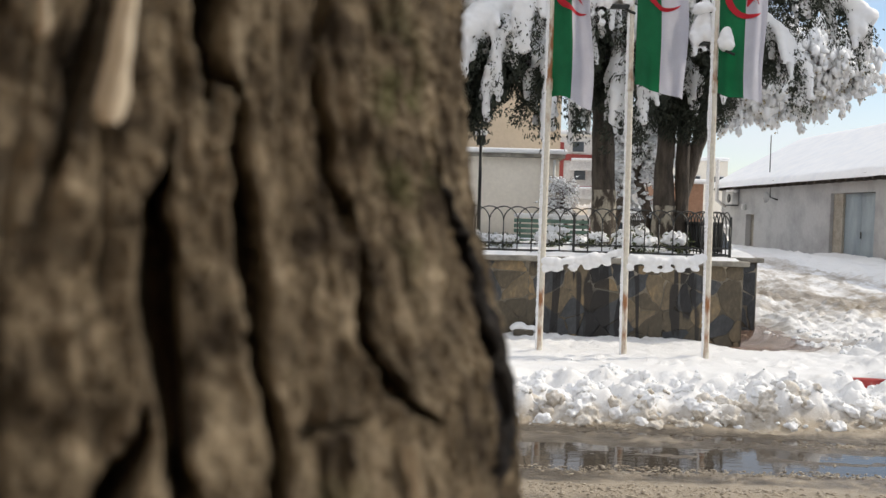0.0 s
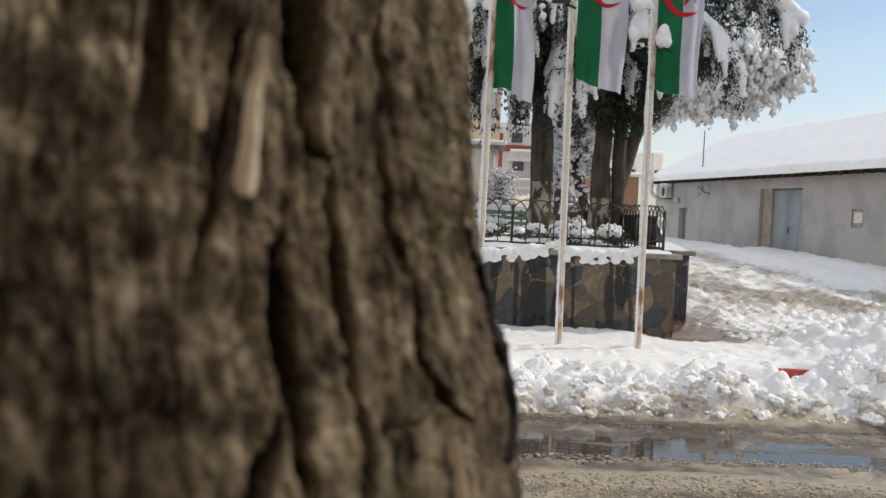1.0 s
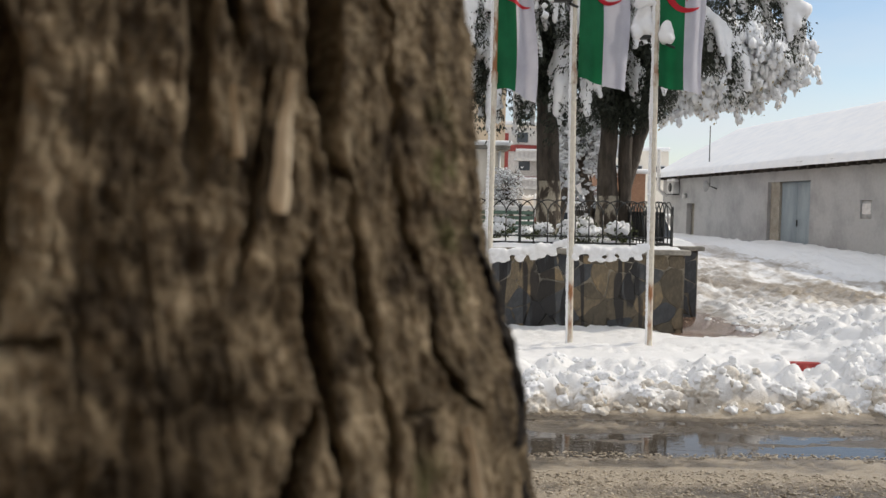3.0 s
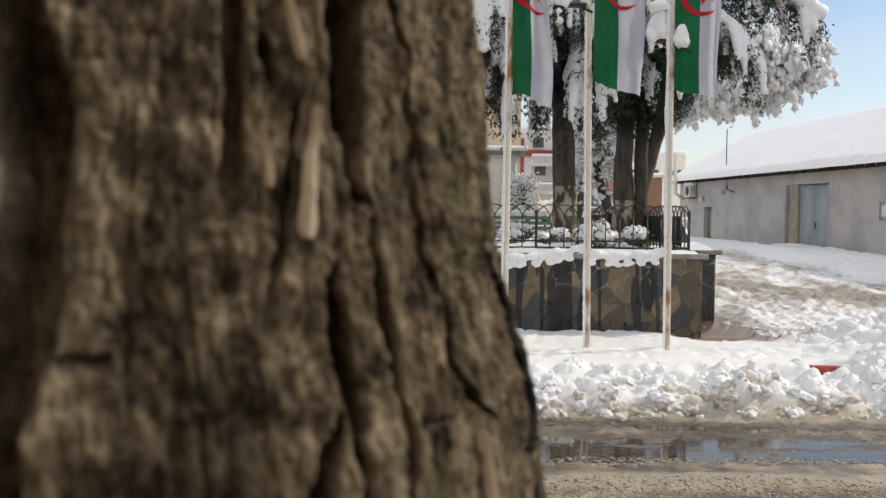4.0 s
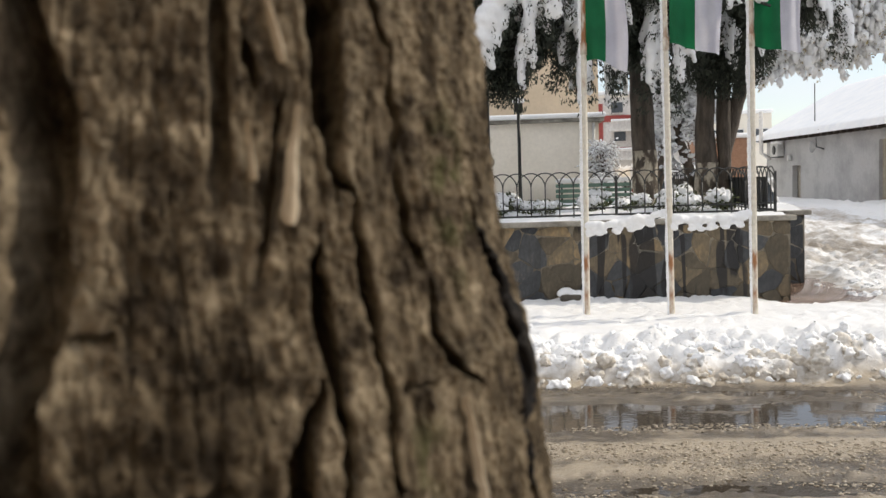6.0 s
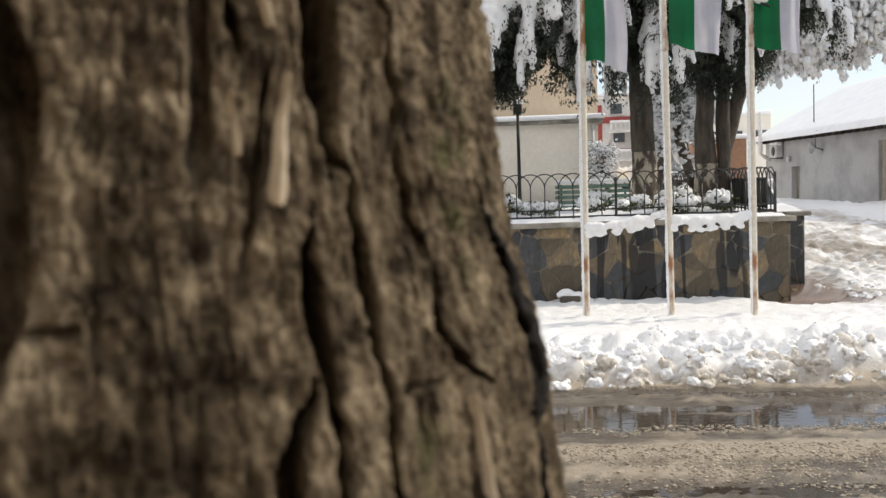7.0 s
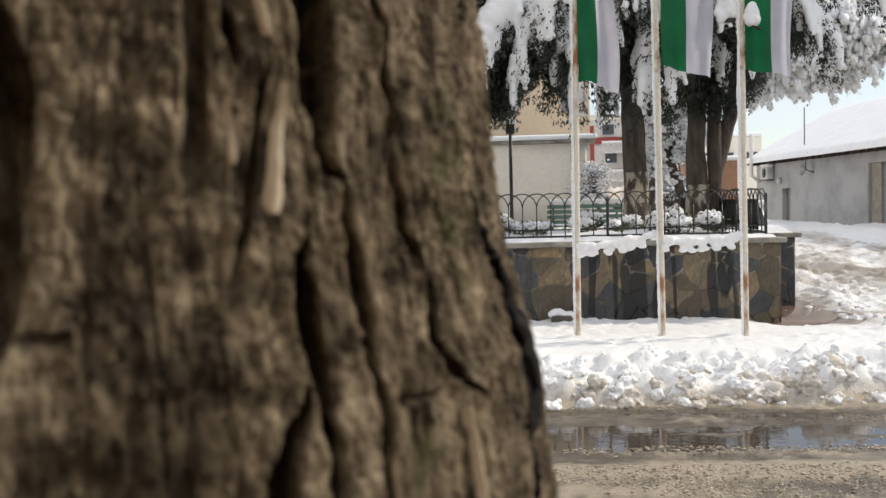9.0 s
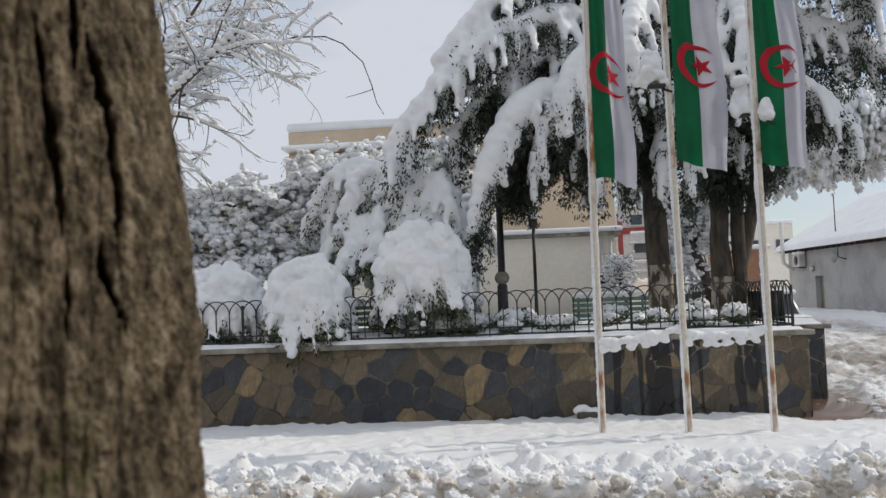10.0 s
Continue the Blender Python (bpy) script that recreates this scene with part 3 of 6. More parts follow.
furrow(0.005, (-55.0, 1.80, 2.2), (-55.3, 1.7752, 2.4), (-55.6, 1.738, 2.6))
furrow(0.012, (-75.0, 1.86, 3.0), (-73.4, 1.7867, 4.2), (-71.6, 1.7616, 5.6), (-71.0, 1.7416, 6.2), (-71.1, 1.7201, 6.0), (-71.6, 1.7092, 5.8), (-73.0, 1.7011, 5.4), (-73.2, 1.6818, 5.4), (-73.5, 1.62, 6.0))
furrow(0.012, (-17.2, 1.898, 3.0), (-14.4, 1.867, 3.0), (-14.0, 1.84, 2.6), (-14.6, 1.815, 2.0))
furrow(0.010, (-22.0, 1.97, 2.6), (-20.0, 1.93, 2.6), (-21.0, 1.89, 2.4))
furrow(0.010, (-28.0, 1.90, 1.6), (-26.0, 1.86, 2.2), (-25.0, 1.825, 1.6))
furrow(0.010, (-58.0, 1.95, 3.0), (-56.0, 1.89, 3.4), (-57.5, 1.85, 2.4))
# short cracks across the plates: (from, to, height, half width)
CRACKS = [(-70.8, -65.0, 1.7068, 0.0011), (-38.5, -33.0, 1.6855, 0.0007), (-62.0, -56.0, 1.672, 0.0008)]
# how far the trunk swells or shrinks at each height
SWELL = [(1.55, -1.5), (1.63, -0.5), (1.655, 0.5), (1.676, 1.8), (1.689, 1.6), (1.702, -0.2), (1.72, -2.2), (1.738, -1.6), (1.76, 0.2), (1.783, 2.6), (1.792, 2.6), (1.815, 2.8), (1.84, 2.2), (1.90, -0.5), (1.96, -2.0), (2.2, 0.0)]


def bark_relief(T, Z):
    """Height of the bark over the smooth trunk, and the depth of the furrows, at angles and heights."""
    deg = np.degrees(T)
    u = T * 0.145
    wob = 0.006 * (fbm(Z * 18, u * 24, 101, 3) - 0.5)
    d1, d2, val = worley((u + wob) * 105, Z * 10 + 0.4 * fbm(u * 60, Z * 14, 103, 2), 105)
    plate = smooth(0.0, 0.16, d2 - d1)
    f1, f2, v2 = worley((u + 0.5 * wob) * 260, Z * 190, 107)
    flake = smooth(0.0, 0.30, f2 - f1)
    mottle = smooth(-44, -52, deg)
    relief = (0.0016 - 0.0008 * mottle) * plate + 0.0010 * val * plate + 0.0012 * flake * v2
    relief = relief + (0.0018 + 0.0030 * mottle) * (fbm(u * 75, Z * 36, 109, 4) - 0.5) + 0.0055 * mottle * (fbm(u * 150, Z * 110, 119, 3) - 0.5)
    relief = relief + 0.0028 * (fbm(u * 330, Z * 150, 111, 4) - 0.5) + 0.0022 * (fbm(u * 900, Z * 300, 117, 2) - 0.5)
    for d0, d1, z, half in CRACKS:
        along = smooth(d0 - 0.6, d0 + 0.4, deg) * smooth(d1 + 0.6, d1 - 0.4, deg)
        off = Z - z - 0.002 * (fbm(u * 160, Z * 0 + z * 50, 127, 3) - 0.5)
        relief = relief - 0.006 * along * np.exp(-(off / half) ** 4)
    cut = np.zeros(T.shape)
    for k, (line, deep) in enumerate(FURROWS):
        hz = np.array([p[1] for p in line])[::-1]
        hd = np.array([p[0] for p in line])[::-1]
        half = 0.001 * np.interp(Z, hz, np.array([p[2] for p in line])[::-1])
        at = np.interp(Z, hz, hd) + 0.5 * (fbm(Z * 90, Z * 0 + k, 113, 3) - 0.5)
        inside = smooth(hz[0] - 0.006, hz[0] + 0.006, Z) * smooth(hz[-1] + 0.006, hz[-1] - 0.006, Z)
        gap = np.abs(np.radians(deg - at)) * 0.145
        ragged = half * (0.75 + 0.5 * vnoise(Z * 160, np.sign(deg - at) + 2.0 * k, 115)) * (0.3 + 0.7 * inside) + 1e-5
        cut = np.maximum(cut, 2.3 * deep * inside * np.exp(-(gap / ragged) ** 6))
        relief = relief + 0.0010 * inside * np.exp(-((gap - 1.9 * half) / (0.9 * half + 1e-5)) ** 2)
    hz = np.array([p[0] for p in SWELL])
    swell = 0.001 * np.interp(Z, hz, np.array([p[1] for p in SWELL]))
    # a knob on the edge
    knob = 0.0025 * np.exp(-((deg - 14) / 13) ** 2 - ((Z - 1.785) / 0.006) ** 2)
    return relief + swell + knob - 0.003, cut


def trunk_surface():
    th = np.radians(np.concatenate([np.linspace(-130, 30, 860), np.linspace(33, 227, 60)]))
    zs = np.concatenate([np.linspace(0.05, 1.56, 70), np.linspace(1.562, 1.98, 640), np.linspace(1.99, 5.2, 110)])
    T, Z = np.meshgrid(th, zs)
    cx, cy, r = trunk_axis(Z)
    relief, cut = bark_relief(T, Z)
    rr = r + relief
    # the furrows run in aslant, under overlapping plates
    ix, iy = -0.35 * np.cos(T) - 0.08, -0.35 * np.sin(T) + 0.65
    ln = np.hypot(ix, iy)
    return np.stack([cx + rr * np.cos(T) + cut * ix / ln, cy + rr * np.sin(T) + cut * iy / ln, Z], -1), len(th), len(zs)


def scar(path, half, trunk):
    """A raised strip of bare wood along (degrees, height) points."""
    s, rows = Geo(), []
    n = 24
    hz = np.array([p[1] for p in path])
    hd = np.array([p[0] for p in path])
    for t in np.linspace(0, 1, n):
        z = hz[0] + (hz[-1] - hz[0]) * t
        d = np.interp(-z, -hz, hd)
        cx, cy, r = trunk_axis(np.array(z))
        w = half * (0.10 + 0.90 * t ** 0.7) * (0.65 + 0.7 * float(vnoise(np.array(t * 7.0), np.array(hd[0]), 177))) * (1 - smooth(0.95, 1.0, np.array(t)) * 0.4)
        around = math.radians(d) + np.linspace(-1, 1, 5)[None] * w / 0.145
        rel = float(np.percentile(bark_relief(around, around * 0 + z)[0], 70)) * 0.35 + 0.0012
        for q in np.linspace(-1, 1, 7):
            ang = math.radians(d) + q * w / 0.145
            bulge = r + rel + 0.0028 * (1 - q * q) - 0.0004
            rows.append((float(cx + bulge * math.cos(ang)), float(cy + bulge * math.sin(ang)), z))
    s.add(rows, [(a * 7 + b, a * 7 + b + 1, a * 7 + b + 8, a * 7 + b + 7) for a in range(n - 1) for b in range(6)])
    part("scar", s, PALE_WOOD, trunk, "pale strip of bare wood")


def bark_tone(me):
    """Worn pale plates (up to 1), darker patches (down to -1) and moss, each with a ragged outline."""
    co = np.empty(len(me.vertices) * 3)
    me.vertices.foreach_get("co", co)
    co = co.reshape(-1, 3)
    cx, cy, r = trunk_axis(co[:, 2])
    deg, z = np.degrees(np.arctan2(co[:, 1] - cy, co[:, 0] - cx)), co[:, 2]
    ragged = fbm(deg * 0.35, z * 120, 171, 4) - 0.5
    tone = 1.5 * (fbm(deg * 0.22, z * 42, 173, 4) - 0.5) + 1.3 * (fbm(deg * 0.8, z * 190, 175, 3) - 0.5)
    for d, h, wd, wh, amount in ((-67.2, 1.719, 2.4, 0.012, 1.2), (-67.4, 1.698, 3.6, 0.010, 0.9), (-63.5, 1.762, 1.6, 0.010, 0.9), (-64.8, 1.737, 1.5, 0.010, 0.9),
                                 (-67.0, 1.755, 1.6, 0.016, 0.7), (-53.0, 1.750, 0.9, 0.018, 0.8), (-59.5, 1.722, 5.0, 0.022, -0.6), (-61.5, 1.680, 8.0, 0.016, -1.3),
                                 (-54.0, 1.690, 4.0, 0.020, -0.7), (-36.0, 1.75, 7.0, 0.06, 0.35), (-27.0, 1.67, 6.0, 0.014, 0.5)):
        q = ((deg - d) / wd) ** 2 + ((z - h) / wh) ** 2 + 3.0 * ragged
        tone = tone + amount * np.exp(-np.clip(q, 0, 9) ** 1.5)
    moss = np.exp(-((deg + 23.5) / 4) ** 2 - ((z - 1.735) / 0.026) ** 2) * smooth(-0.1, 0.2, ragged) + 0.7 * np.exp(-((deg + 36) / 3) ** 2 - ((z - 1.668) / 0.012) ** 2) * smooth(-0.1, 0.2, ragged)
    # near-black patch down the furrow at the trunk's right edge
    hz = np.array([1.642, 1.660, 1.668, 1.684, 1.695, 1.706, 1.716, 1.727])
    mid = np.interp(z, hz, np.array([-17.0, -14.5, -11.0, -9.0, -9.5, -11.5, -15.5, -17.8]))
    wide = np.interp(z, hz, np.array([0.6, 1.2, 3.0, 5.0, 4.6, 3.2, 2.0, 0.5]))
    black_patch = smooth(1.3, 0.95, np.abs(deg - mid) / wide + 0.6 * ragged) * smooth(1.636, 1.650, z) * smooth(1.730, 1.722, z)
    for name, value in (("tone", np.clip(tone, -1, 1)), ("moss", moss), ("black_patch", black_patch)):
        me.attributes.new(name, "FLOAT", "POINT").data.foreach_set("value", value.astype(np.float32))


def near_tree():
    P, nx, ny = trunk_surface()
    g = Geo()
    i = (np.arange(ny - 1)[:, None] * nx + np.arange(nx)[None]).reshape(-1)
    j = (np.arange(ny - 1)[:, None] * nx + (np.arange(nx)[None] + 1) % nx).reshape(-1)
    g.v, g.n = [P.reshape(-1, 3)], nx * ny
    g.f = [tuple(q) for q in np.stack([i, j, j + nx, i + nx], 1).tolist()]
    ob = thing("street_tree", (0, 0, 0), "roadside tree trunk with deeply furrowed grey-brown bark", "tree")
    trunk = part("trunk", g, BARK, ob)
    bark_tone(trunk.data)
    scar([(-47.6, 1.7600), (-48.6, 1.7443), (-49.2, 1.7300)], 0.0024, trunk)
    scar([(-54.5, 1.8135), (-52.2, 1.801), (-50.5, 1.790), (-49.4, 1.780), (-48.8, 1.771)], 0.0012, trunk)
    scar([(-52.9, 1.7560), (-52.7, 1.7410)], 0.0008, trunk)
    scar([(-30.4, 1.681), (-29.5, 1.6673), (-29.1, 1.650)], 0.0013, trunk)
    # limbs and crown added overhead, out of view, to keep sun off the trunk
    g, leaf = Geo(), Geo()
    for k in range(9):
        a = 0.5 + k * 0.7
        z = 3.6 + 0.2 * k
        cx, cy, r = trunk_axis(np.array(z))
        ln = 1.7 + 0.5 * math.sin(3 * k)
        c = curve3((float(cx), float(cy), z), (cx + 0.55 * ln * math.cos(a), cy + 0.55 * ln * math.sin(a), z + 0.7), (cx + ln * math.cos(a), cy + ln * math.sin(a), z + 0.9), 12)
        g.add(*tube(c, np.linspace(0.045, 0.012, 12), 7))
        pts = c[RNG.integers(3, 12, 420)] + RNG.normal(size=(420, 3)) * 0.33
        blades(leaf, pts, RNG.normal(size=(420, 3)), 0.12, 0.035)
    part("limb", g, BARK, ob)
    part("crown", leaf, SHRUB_LEAF, ob, shade=False)


near_tree()

# ---- retaining wall ----
def clip_poly(poly, n, d):
    out = []
    for i in range(len(poly)):
        a, b = poly[i], poly[(i + 1) % len(poly)]
        da, db = a[0] * n[0] + a[1] * n[1] - d, b[0] * n[0] + b[1] * n[1] - d
        if da <= 0:
            out.append(a)
        if (da < 0 < db) or (db < 0 < da):
            t = da / (da - db)
            out.append((a[0] + t * (b[0] - a[0]), a[1] + t * (b[1] - a[1])))
    return out


def stone_cells(x0, x1, z0, z1, size, gap, rng, tall=1.0):
    """Crazy paving: cells of jittered points, shrunk by the joint."""
    pts = []
    nx, nz = max(1, round((x1 - x0) / size)), max(1, round((z1 - z0) / (size * 0.75 * tall)))
    for i in range(-1, nx + 1):
        for j in range(-1, nz + 1):
            if rng.random() < 0.26:
                continue
            pts.append((x0 + (i + 0.5 + rng.uniform(-0.62, 0.62)) * (x1 - x0) / nx, z0 + (j + 0.5 + 0.25 * (i % 2) + rng.uniform(-0.6, 0.6)) * (z1 - z0) / nz))
    cells = []
    for a in pts:
        poly = [(x0, z0), (x1, z0), (x1, z1), (x0, z1)]
        for b in pts:
            if b is a or math.hypot(b[0] - a[0], b[1] - a[1]) > 3 * size:
                continue
            n = (b[0] - a[0], b[1] - a[1])
            ln = math.hypot(*n)
            n = (n[0] / ln, n[1] / ln)
            poly = clip_poly(poly, n, n[0] * (a[0] + b[0]) / 2 + n[1] * (a[1] + b[1]) / 2 - gap / 2)
            if len(poly) < 3:
                break
        if len(poly) >= 3:
            xs, zs = [p[0] for p in poly], [p[1] for p in poly]
            if max(xs) - min(xs) > 0.06 and max(zs) - min(zs) > 0.05:
                cells.append(poly)
    return cells


def round_poly(poly, rng):
    """Cuts the corners and roughens the outline."""
    out = []
    for i in range(len(poly)):
        a, b = poly[i], poly[(i + 1) % len(poly)]
        for t in (0.14, 0.5, 0.86):
            out.append((a[0] + t * (b[0] - a[0]) + rng.uniform(-0.014, 0.014), a[1] + t * (b[1] - a[1]) + rng.uniform(-0.014, 0.014)))
    return out


def stone_mesh(poly, rng, proud=0.02):
    """One stone, its face turned to -y, at the origin of its own centre."""
    poly = round_poly(poly, rng)
    cx, cz = sum(p[0] for p in poly) / len(poly), sum(p[1] for p in poly) / len(poly)
    n = len(poly)
    tilt = (rng.uniform(-0.03, 0.03), rng.uniform(-0.03, 0.03))
    v, f = [], []
    for s, y in ((1.0, 0.03), (1.0, -proud * 0.55), (0.93, -proud)):
        for p in poly:
            px, pz = (p[0] - cx) * s, (p[1] - cz) * s
            v.append((px, y + (px * tilt[0] + pz * tilt[1] if y < 0 else 0), pz))
    for k in (0, 1):
        for i in range(n):
            j = (i + 1) % n
            f.append((k * n + i, k * n + j, (k + 1) * n + j, (k + 1) * n + i))
    f.append(tuple(2 * n + i for i in range(n)))
    g = Geo()
    g.add(v, f)
    return g, (cx, cz)


def stone_wall(name, x0, x1, y0, y1, z0, z1, label):
    ob = tagged(part(name, box(x0, x1, y0, y1, z0, z1), MORTAR), label, "wall", kind="structure")
    return ob


wall = stone_wall("wall_front", WALL_X0, WALL_X1, WALL_Y, WALL_Y + 0.4, -0.1, 1.17, "low retaining wall of dark slate and tan rubble stones")
wall_side = stone_wall("wall_side", 3.17, 3.565, WALL_Y + 0.4, 13.55, -0.1, 1.17, "side of the low rubble stone retaining wall")
wall_back = stone_wall("wall_return", 3.3, 4.33, 13.55, 20.0, -0.1, 1.15, "return of the rubble stone retaining wall, stones darkened for its shade")
soil = part("planter_bed", box(WALL_X0, 3.3, WALL_Y + 0.4, 19.5, 0.2, 1.16), MORTAR)
tagged(soil, "raised planting bed under snow", "planting bed", kind="structure")


def cap_slab(x0, x1, y0, y1, z, h):
    bm = box(x0, x1, y0, y1, z, z + h, 0.012)
    ob = part("wall_cap", bm, CAP)
    return tagged(ob, "pale concrete coping slab on the stone wall", "coping", kind="structure")


cap_slab(WALL_X0, 3.63, WALL_Y - 0.07, WALL_Y + 0.42, 1.17, 0.065)
cap_slab(3.14, 3.63, WALL_Y + 0.425, 13.5, 1.17, 0.065)
cap_slab(3.25, 4.42, 13.505, 20.0, 1.15, 0.065)


def bed_height(x, y):
    return 1.17 + 0.10 * smooth(0.35, 0.9, y - WALL_Y) + 0.16 * (fbm(x * 0.9, y * 0.9, 121, 4) - 0.3) * smooth(0.5, 1.4, y - WALL_Y) + 0.07 * (fbm(x * 5, y * 5, 123, 3) - 0.4)


bed = sheet("snow_bed", np.arange(-8.9, 3.12, 0.06), np.arange(12.16, 19.4, 0.06), bed_height, SNOW)
tagged(bed, "deep soft snow over the planting bed", "snow", kind="structure")


def cap_snow(x0, x1, y0, y1, z, thick, seed):
    xs, ys = np.arange(x0, x1, 0.03), np.linspace(y0, y1, 14)

    def height(x, y):
        e = np.minimum(smooth(0, 0.08, y - y0 - 0.10 * vnoise(x * 5, y * 0, seed)), smooth(0, 0.05, y1 - y))
        e = e * smooth(0, 0.06, x - x0) * smooth(0, 0.06, x1 - x)
        return z - 0.01 + e * thick * (0.35 + 1.0 * fbm(x * 2.2, y * 4, seed, 4))
    ob = sheet("coping_snow", xs, ys, height, SNOW)
    return tagged(ob, "thin soft snow lying along the coping", "snow", kind="structure")


cap_snow(-8.9, 3.55, WALL_Y - 0.05, WALL_Y + 0.44, 1.235, 0.06, 131)
cap_snow(3.3, 4.38, 13.55, 19.8, 1.215, 0.07, 133)

# snow caked on the light string between the poles
def snowy_string(p0, p1, sag, seed):
    rng = np.random.default_rng(seed)
    ob = thing("light_string", (0, 0, 0), "light string between flagpoles caked in lumpy snow", "light string", "strings between the poles")
    c = curve3(p0, tuple((a + b) / 2 - (sag if i == 2 else 0) for i, (a, b) in enumerate(zip(p0, p1))), p1, 40)
    part("cord", Geo().add(*tube(c - (0, 0, 0.03), 0.008, 6)), IRON, ob)
    g = Geo()
    for t in np.arange(0.01, 1.0, 0.028):
        q = c[int(t * 39)]
        r = 0.040 * (0.7 + 0.7 * float(vnoise(np.array(t * 9), np.array(seed * 2.0), 145)))
        blob(g, q + (rng.uniform(-0.01, 0.01), rng.uniform(-0.02, 0.02), rng.uniform(-0.005, 0.03)), (r * 1.15, r, r * 0.95), ICO2)
    for t in np.arange(0.03, 0.97, 0.16):
        q = c[int((t + rng.uniform(-0.03, 0.03)) * 39)]
        for k in range(3):
            blob(g, q + (rng.uniform(-0.05, 0.05), -0.01, -0.045 - 0.018 * k), (0.05, 0.035, 0.028), ICO2)
    snow = part("snow_crust", g, SNOW, ob, "lumpy snow caked on the string")
    melt(snow, 0.012, 0.014, 0.05)


snowy_string((0.98, 10.33, 1.22), (1.79, 10.24, 1.36), 0.03, 3)
snowy_string((1.88, 10.20, 1.27), (2.67, 10.19, 1.31), 0.03, 4)
g = Geo()
for k in range(7):
    blob(g, (0.74 + 0.035 * k, WALL_Y - 0.12, 0.34 + 0.03 * math.sin(k)), (0.07, 0.07, 0.05), ICO2)
stub = part("snow_clump", g, SNOW)
melt(stub, 0.012)
tagged(stub, "small snow clump on a ledge at the wall's foot", "snow", kind="stuff")
tagged(part("stone_block", box(0.72, 0.97, WALL_Y - 0.2, WALL_Y - 0.03, 0.2, 0.33, 0.02), MORTAR), "dark stone block at the wall's foot under snow", "stone")

# ---- unseen wall added behind the viewer ----
# added to block sky light that reaches the trunk from behind
tagged(part("sky_block_wall", box(-30, 1.6, -3.2, -2.8, -0.2, 7.0), BEIGE), "plain plastered wall added behind the viewer to block sky light", "wall", kind="structure")

# ---- kerb and paving ----
# near slab and kerb added out of view, to cut bounce onto the trunk
unseen_pave = part("pavement", box(-60, 60, -2.8, 1.17, -0.3, 0.13), PAVING)
tagged(unseen_pave, "wet reddish-brown pavement added unseen to cut light bounced onto the trunk", "pavement", kind="structure")
tagged(part("kerb", box(-60, 60, 1.174, 1.32, -0.3, 0.14, 0.015), CAP), "wet concrete kerb added along the unseen near pavement", "kerb", kind="structure")
pave = part("pavement", box(-40, 5.2, 9.43, 17.0, -0.2, 0.17), PAVING)
tagged(pave, "wet reddish-brown pavement showing through the snow", "pavement", kind="structure")
kerb = thing("kerb", (0, 0, 0), "red and white painted kerb mostly buried in snow", "kerb", kind="structure")
for k in range(-8, 6):
    part("kerbstone", box(k * 0.9 + 0.29, k * 0.9 + 1.18, 9.26, 9.425, -0.2, 0.222, 0.02), KERB_RED if k % 2 == 0 else KERB_WHITE, kerb)

# ---- fence ----
def fence(name, ln, place, turn, label):
    ob = thing(name, place, label, "fence", turn=turn)
    step = 0.18
    n = int(ln / step)
    spring = 0.42
    bar = Geo().add(*tube([(0, 0, 0.0), (0, 0, spring)], 0.0085, 6)).mesh("bar", IRON)
    a = np.linspace(0, np.pi, 17)
    arch = Geo().add(*tube(np.stack([step - step * np.cos(a), 0 * a, spring + step * np.sin(a)], 1), 0.0085, 6)).mesh("arch", IRON)
    for k in range(n + 1):
        b = new("bar", bar)
        b.parent, b.location = ob, (k * step, 0, 0)
        if k <= n - 2:
            c = new("arch", arch)
            c.parent, c.location = ob, (k * step, 0.004 * (k % 2), 0)
    part("rail", box(-0.01, n * step + 0.01, -0.009, 0.009, 0.035, 0.06), IRON, ob, shade=False)
    part("rail", box(-0.01, n * step + 0.01, -0.008, 0.008, 0.125, 0.143), IRON, ob, shade=False)
    for k in range(0, n + 1, 14):
        part("post", box(k * step - 0.016, k * step + 0.016, -0.016, 0.016, -0.02, spring + 0.12, 0.003), IRON, ob)
    return ob


fence("iron_fence", 9.6, (-6.08, 11.98, 1.245), 0, "black wrought-iron fence of interlaced hoops on the coping")
side_fence = fence("iron_fence", 7.2, (3.47, 12.0, 1.245), 90, "black wrought-iron fence of hoops along the wall's side")

part("screen", box(0.4, 6.9, -0.024, -0.014, 0.065, 0.47), IRON, side_fence, "black windbreak netting", shade=False)

# ---- flagpoles and flags ----
def flag_sheet(width, h, seed):
    """Point on the hanging cloth for (u across 0..1, v down 0..1)."""
    def at(u, v, lift=0.0):
        fold = 0.55 + 0.45 * v
        x = width * (1 - 0.22 * (1 - v) ** 2) * (0.97 * u + 0.025 * math.sin(5.5 * u + 3 * v + seed) * u)
        y = 0.065 * fold * math.sin(7.5 * u + 1.7 * v + seed * 1.7) * min(1, 3 * u) + 0.018 * math.sin(16 * u - 5 * v + seed) + 0.05 * u
        z = -h * v - 0.10 * u * u + 0.03 * math.sin(4 * u + seed)
        return (x + 0.02 * math.sin(9 * v + seed) * u, y + lift, z)
    return at


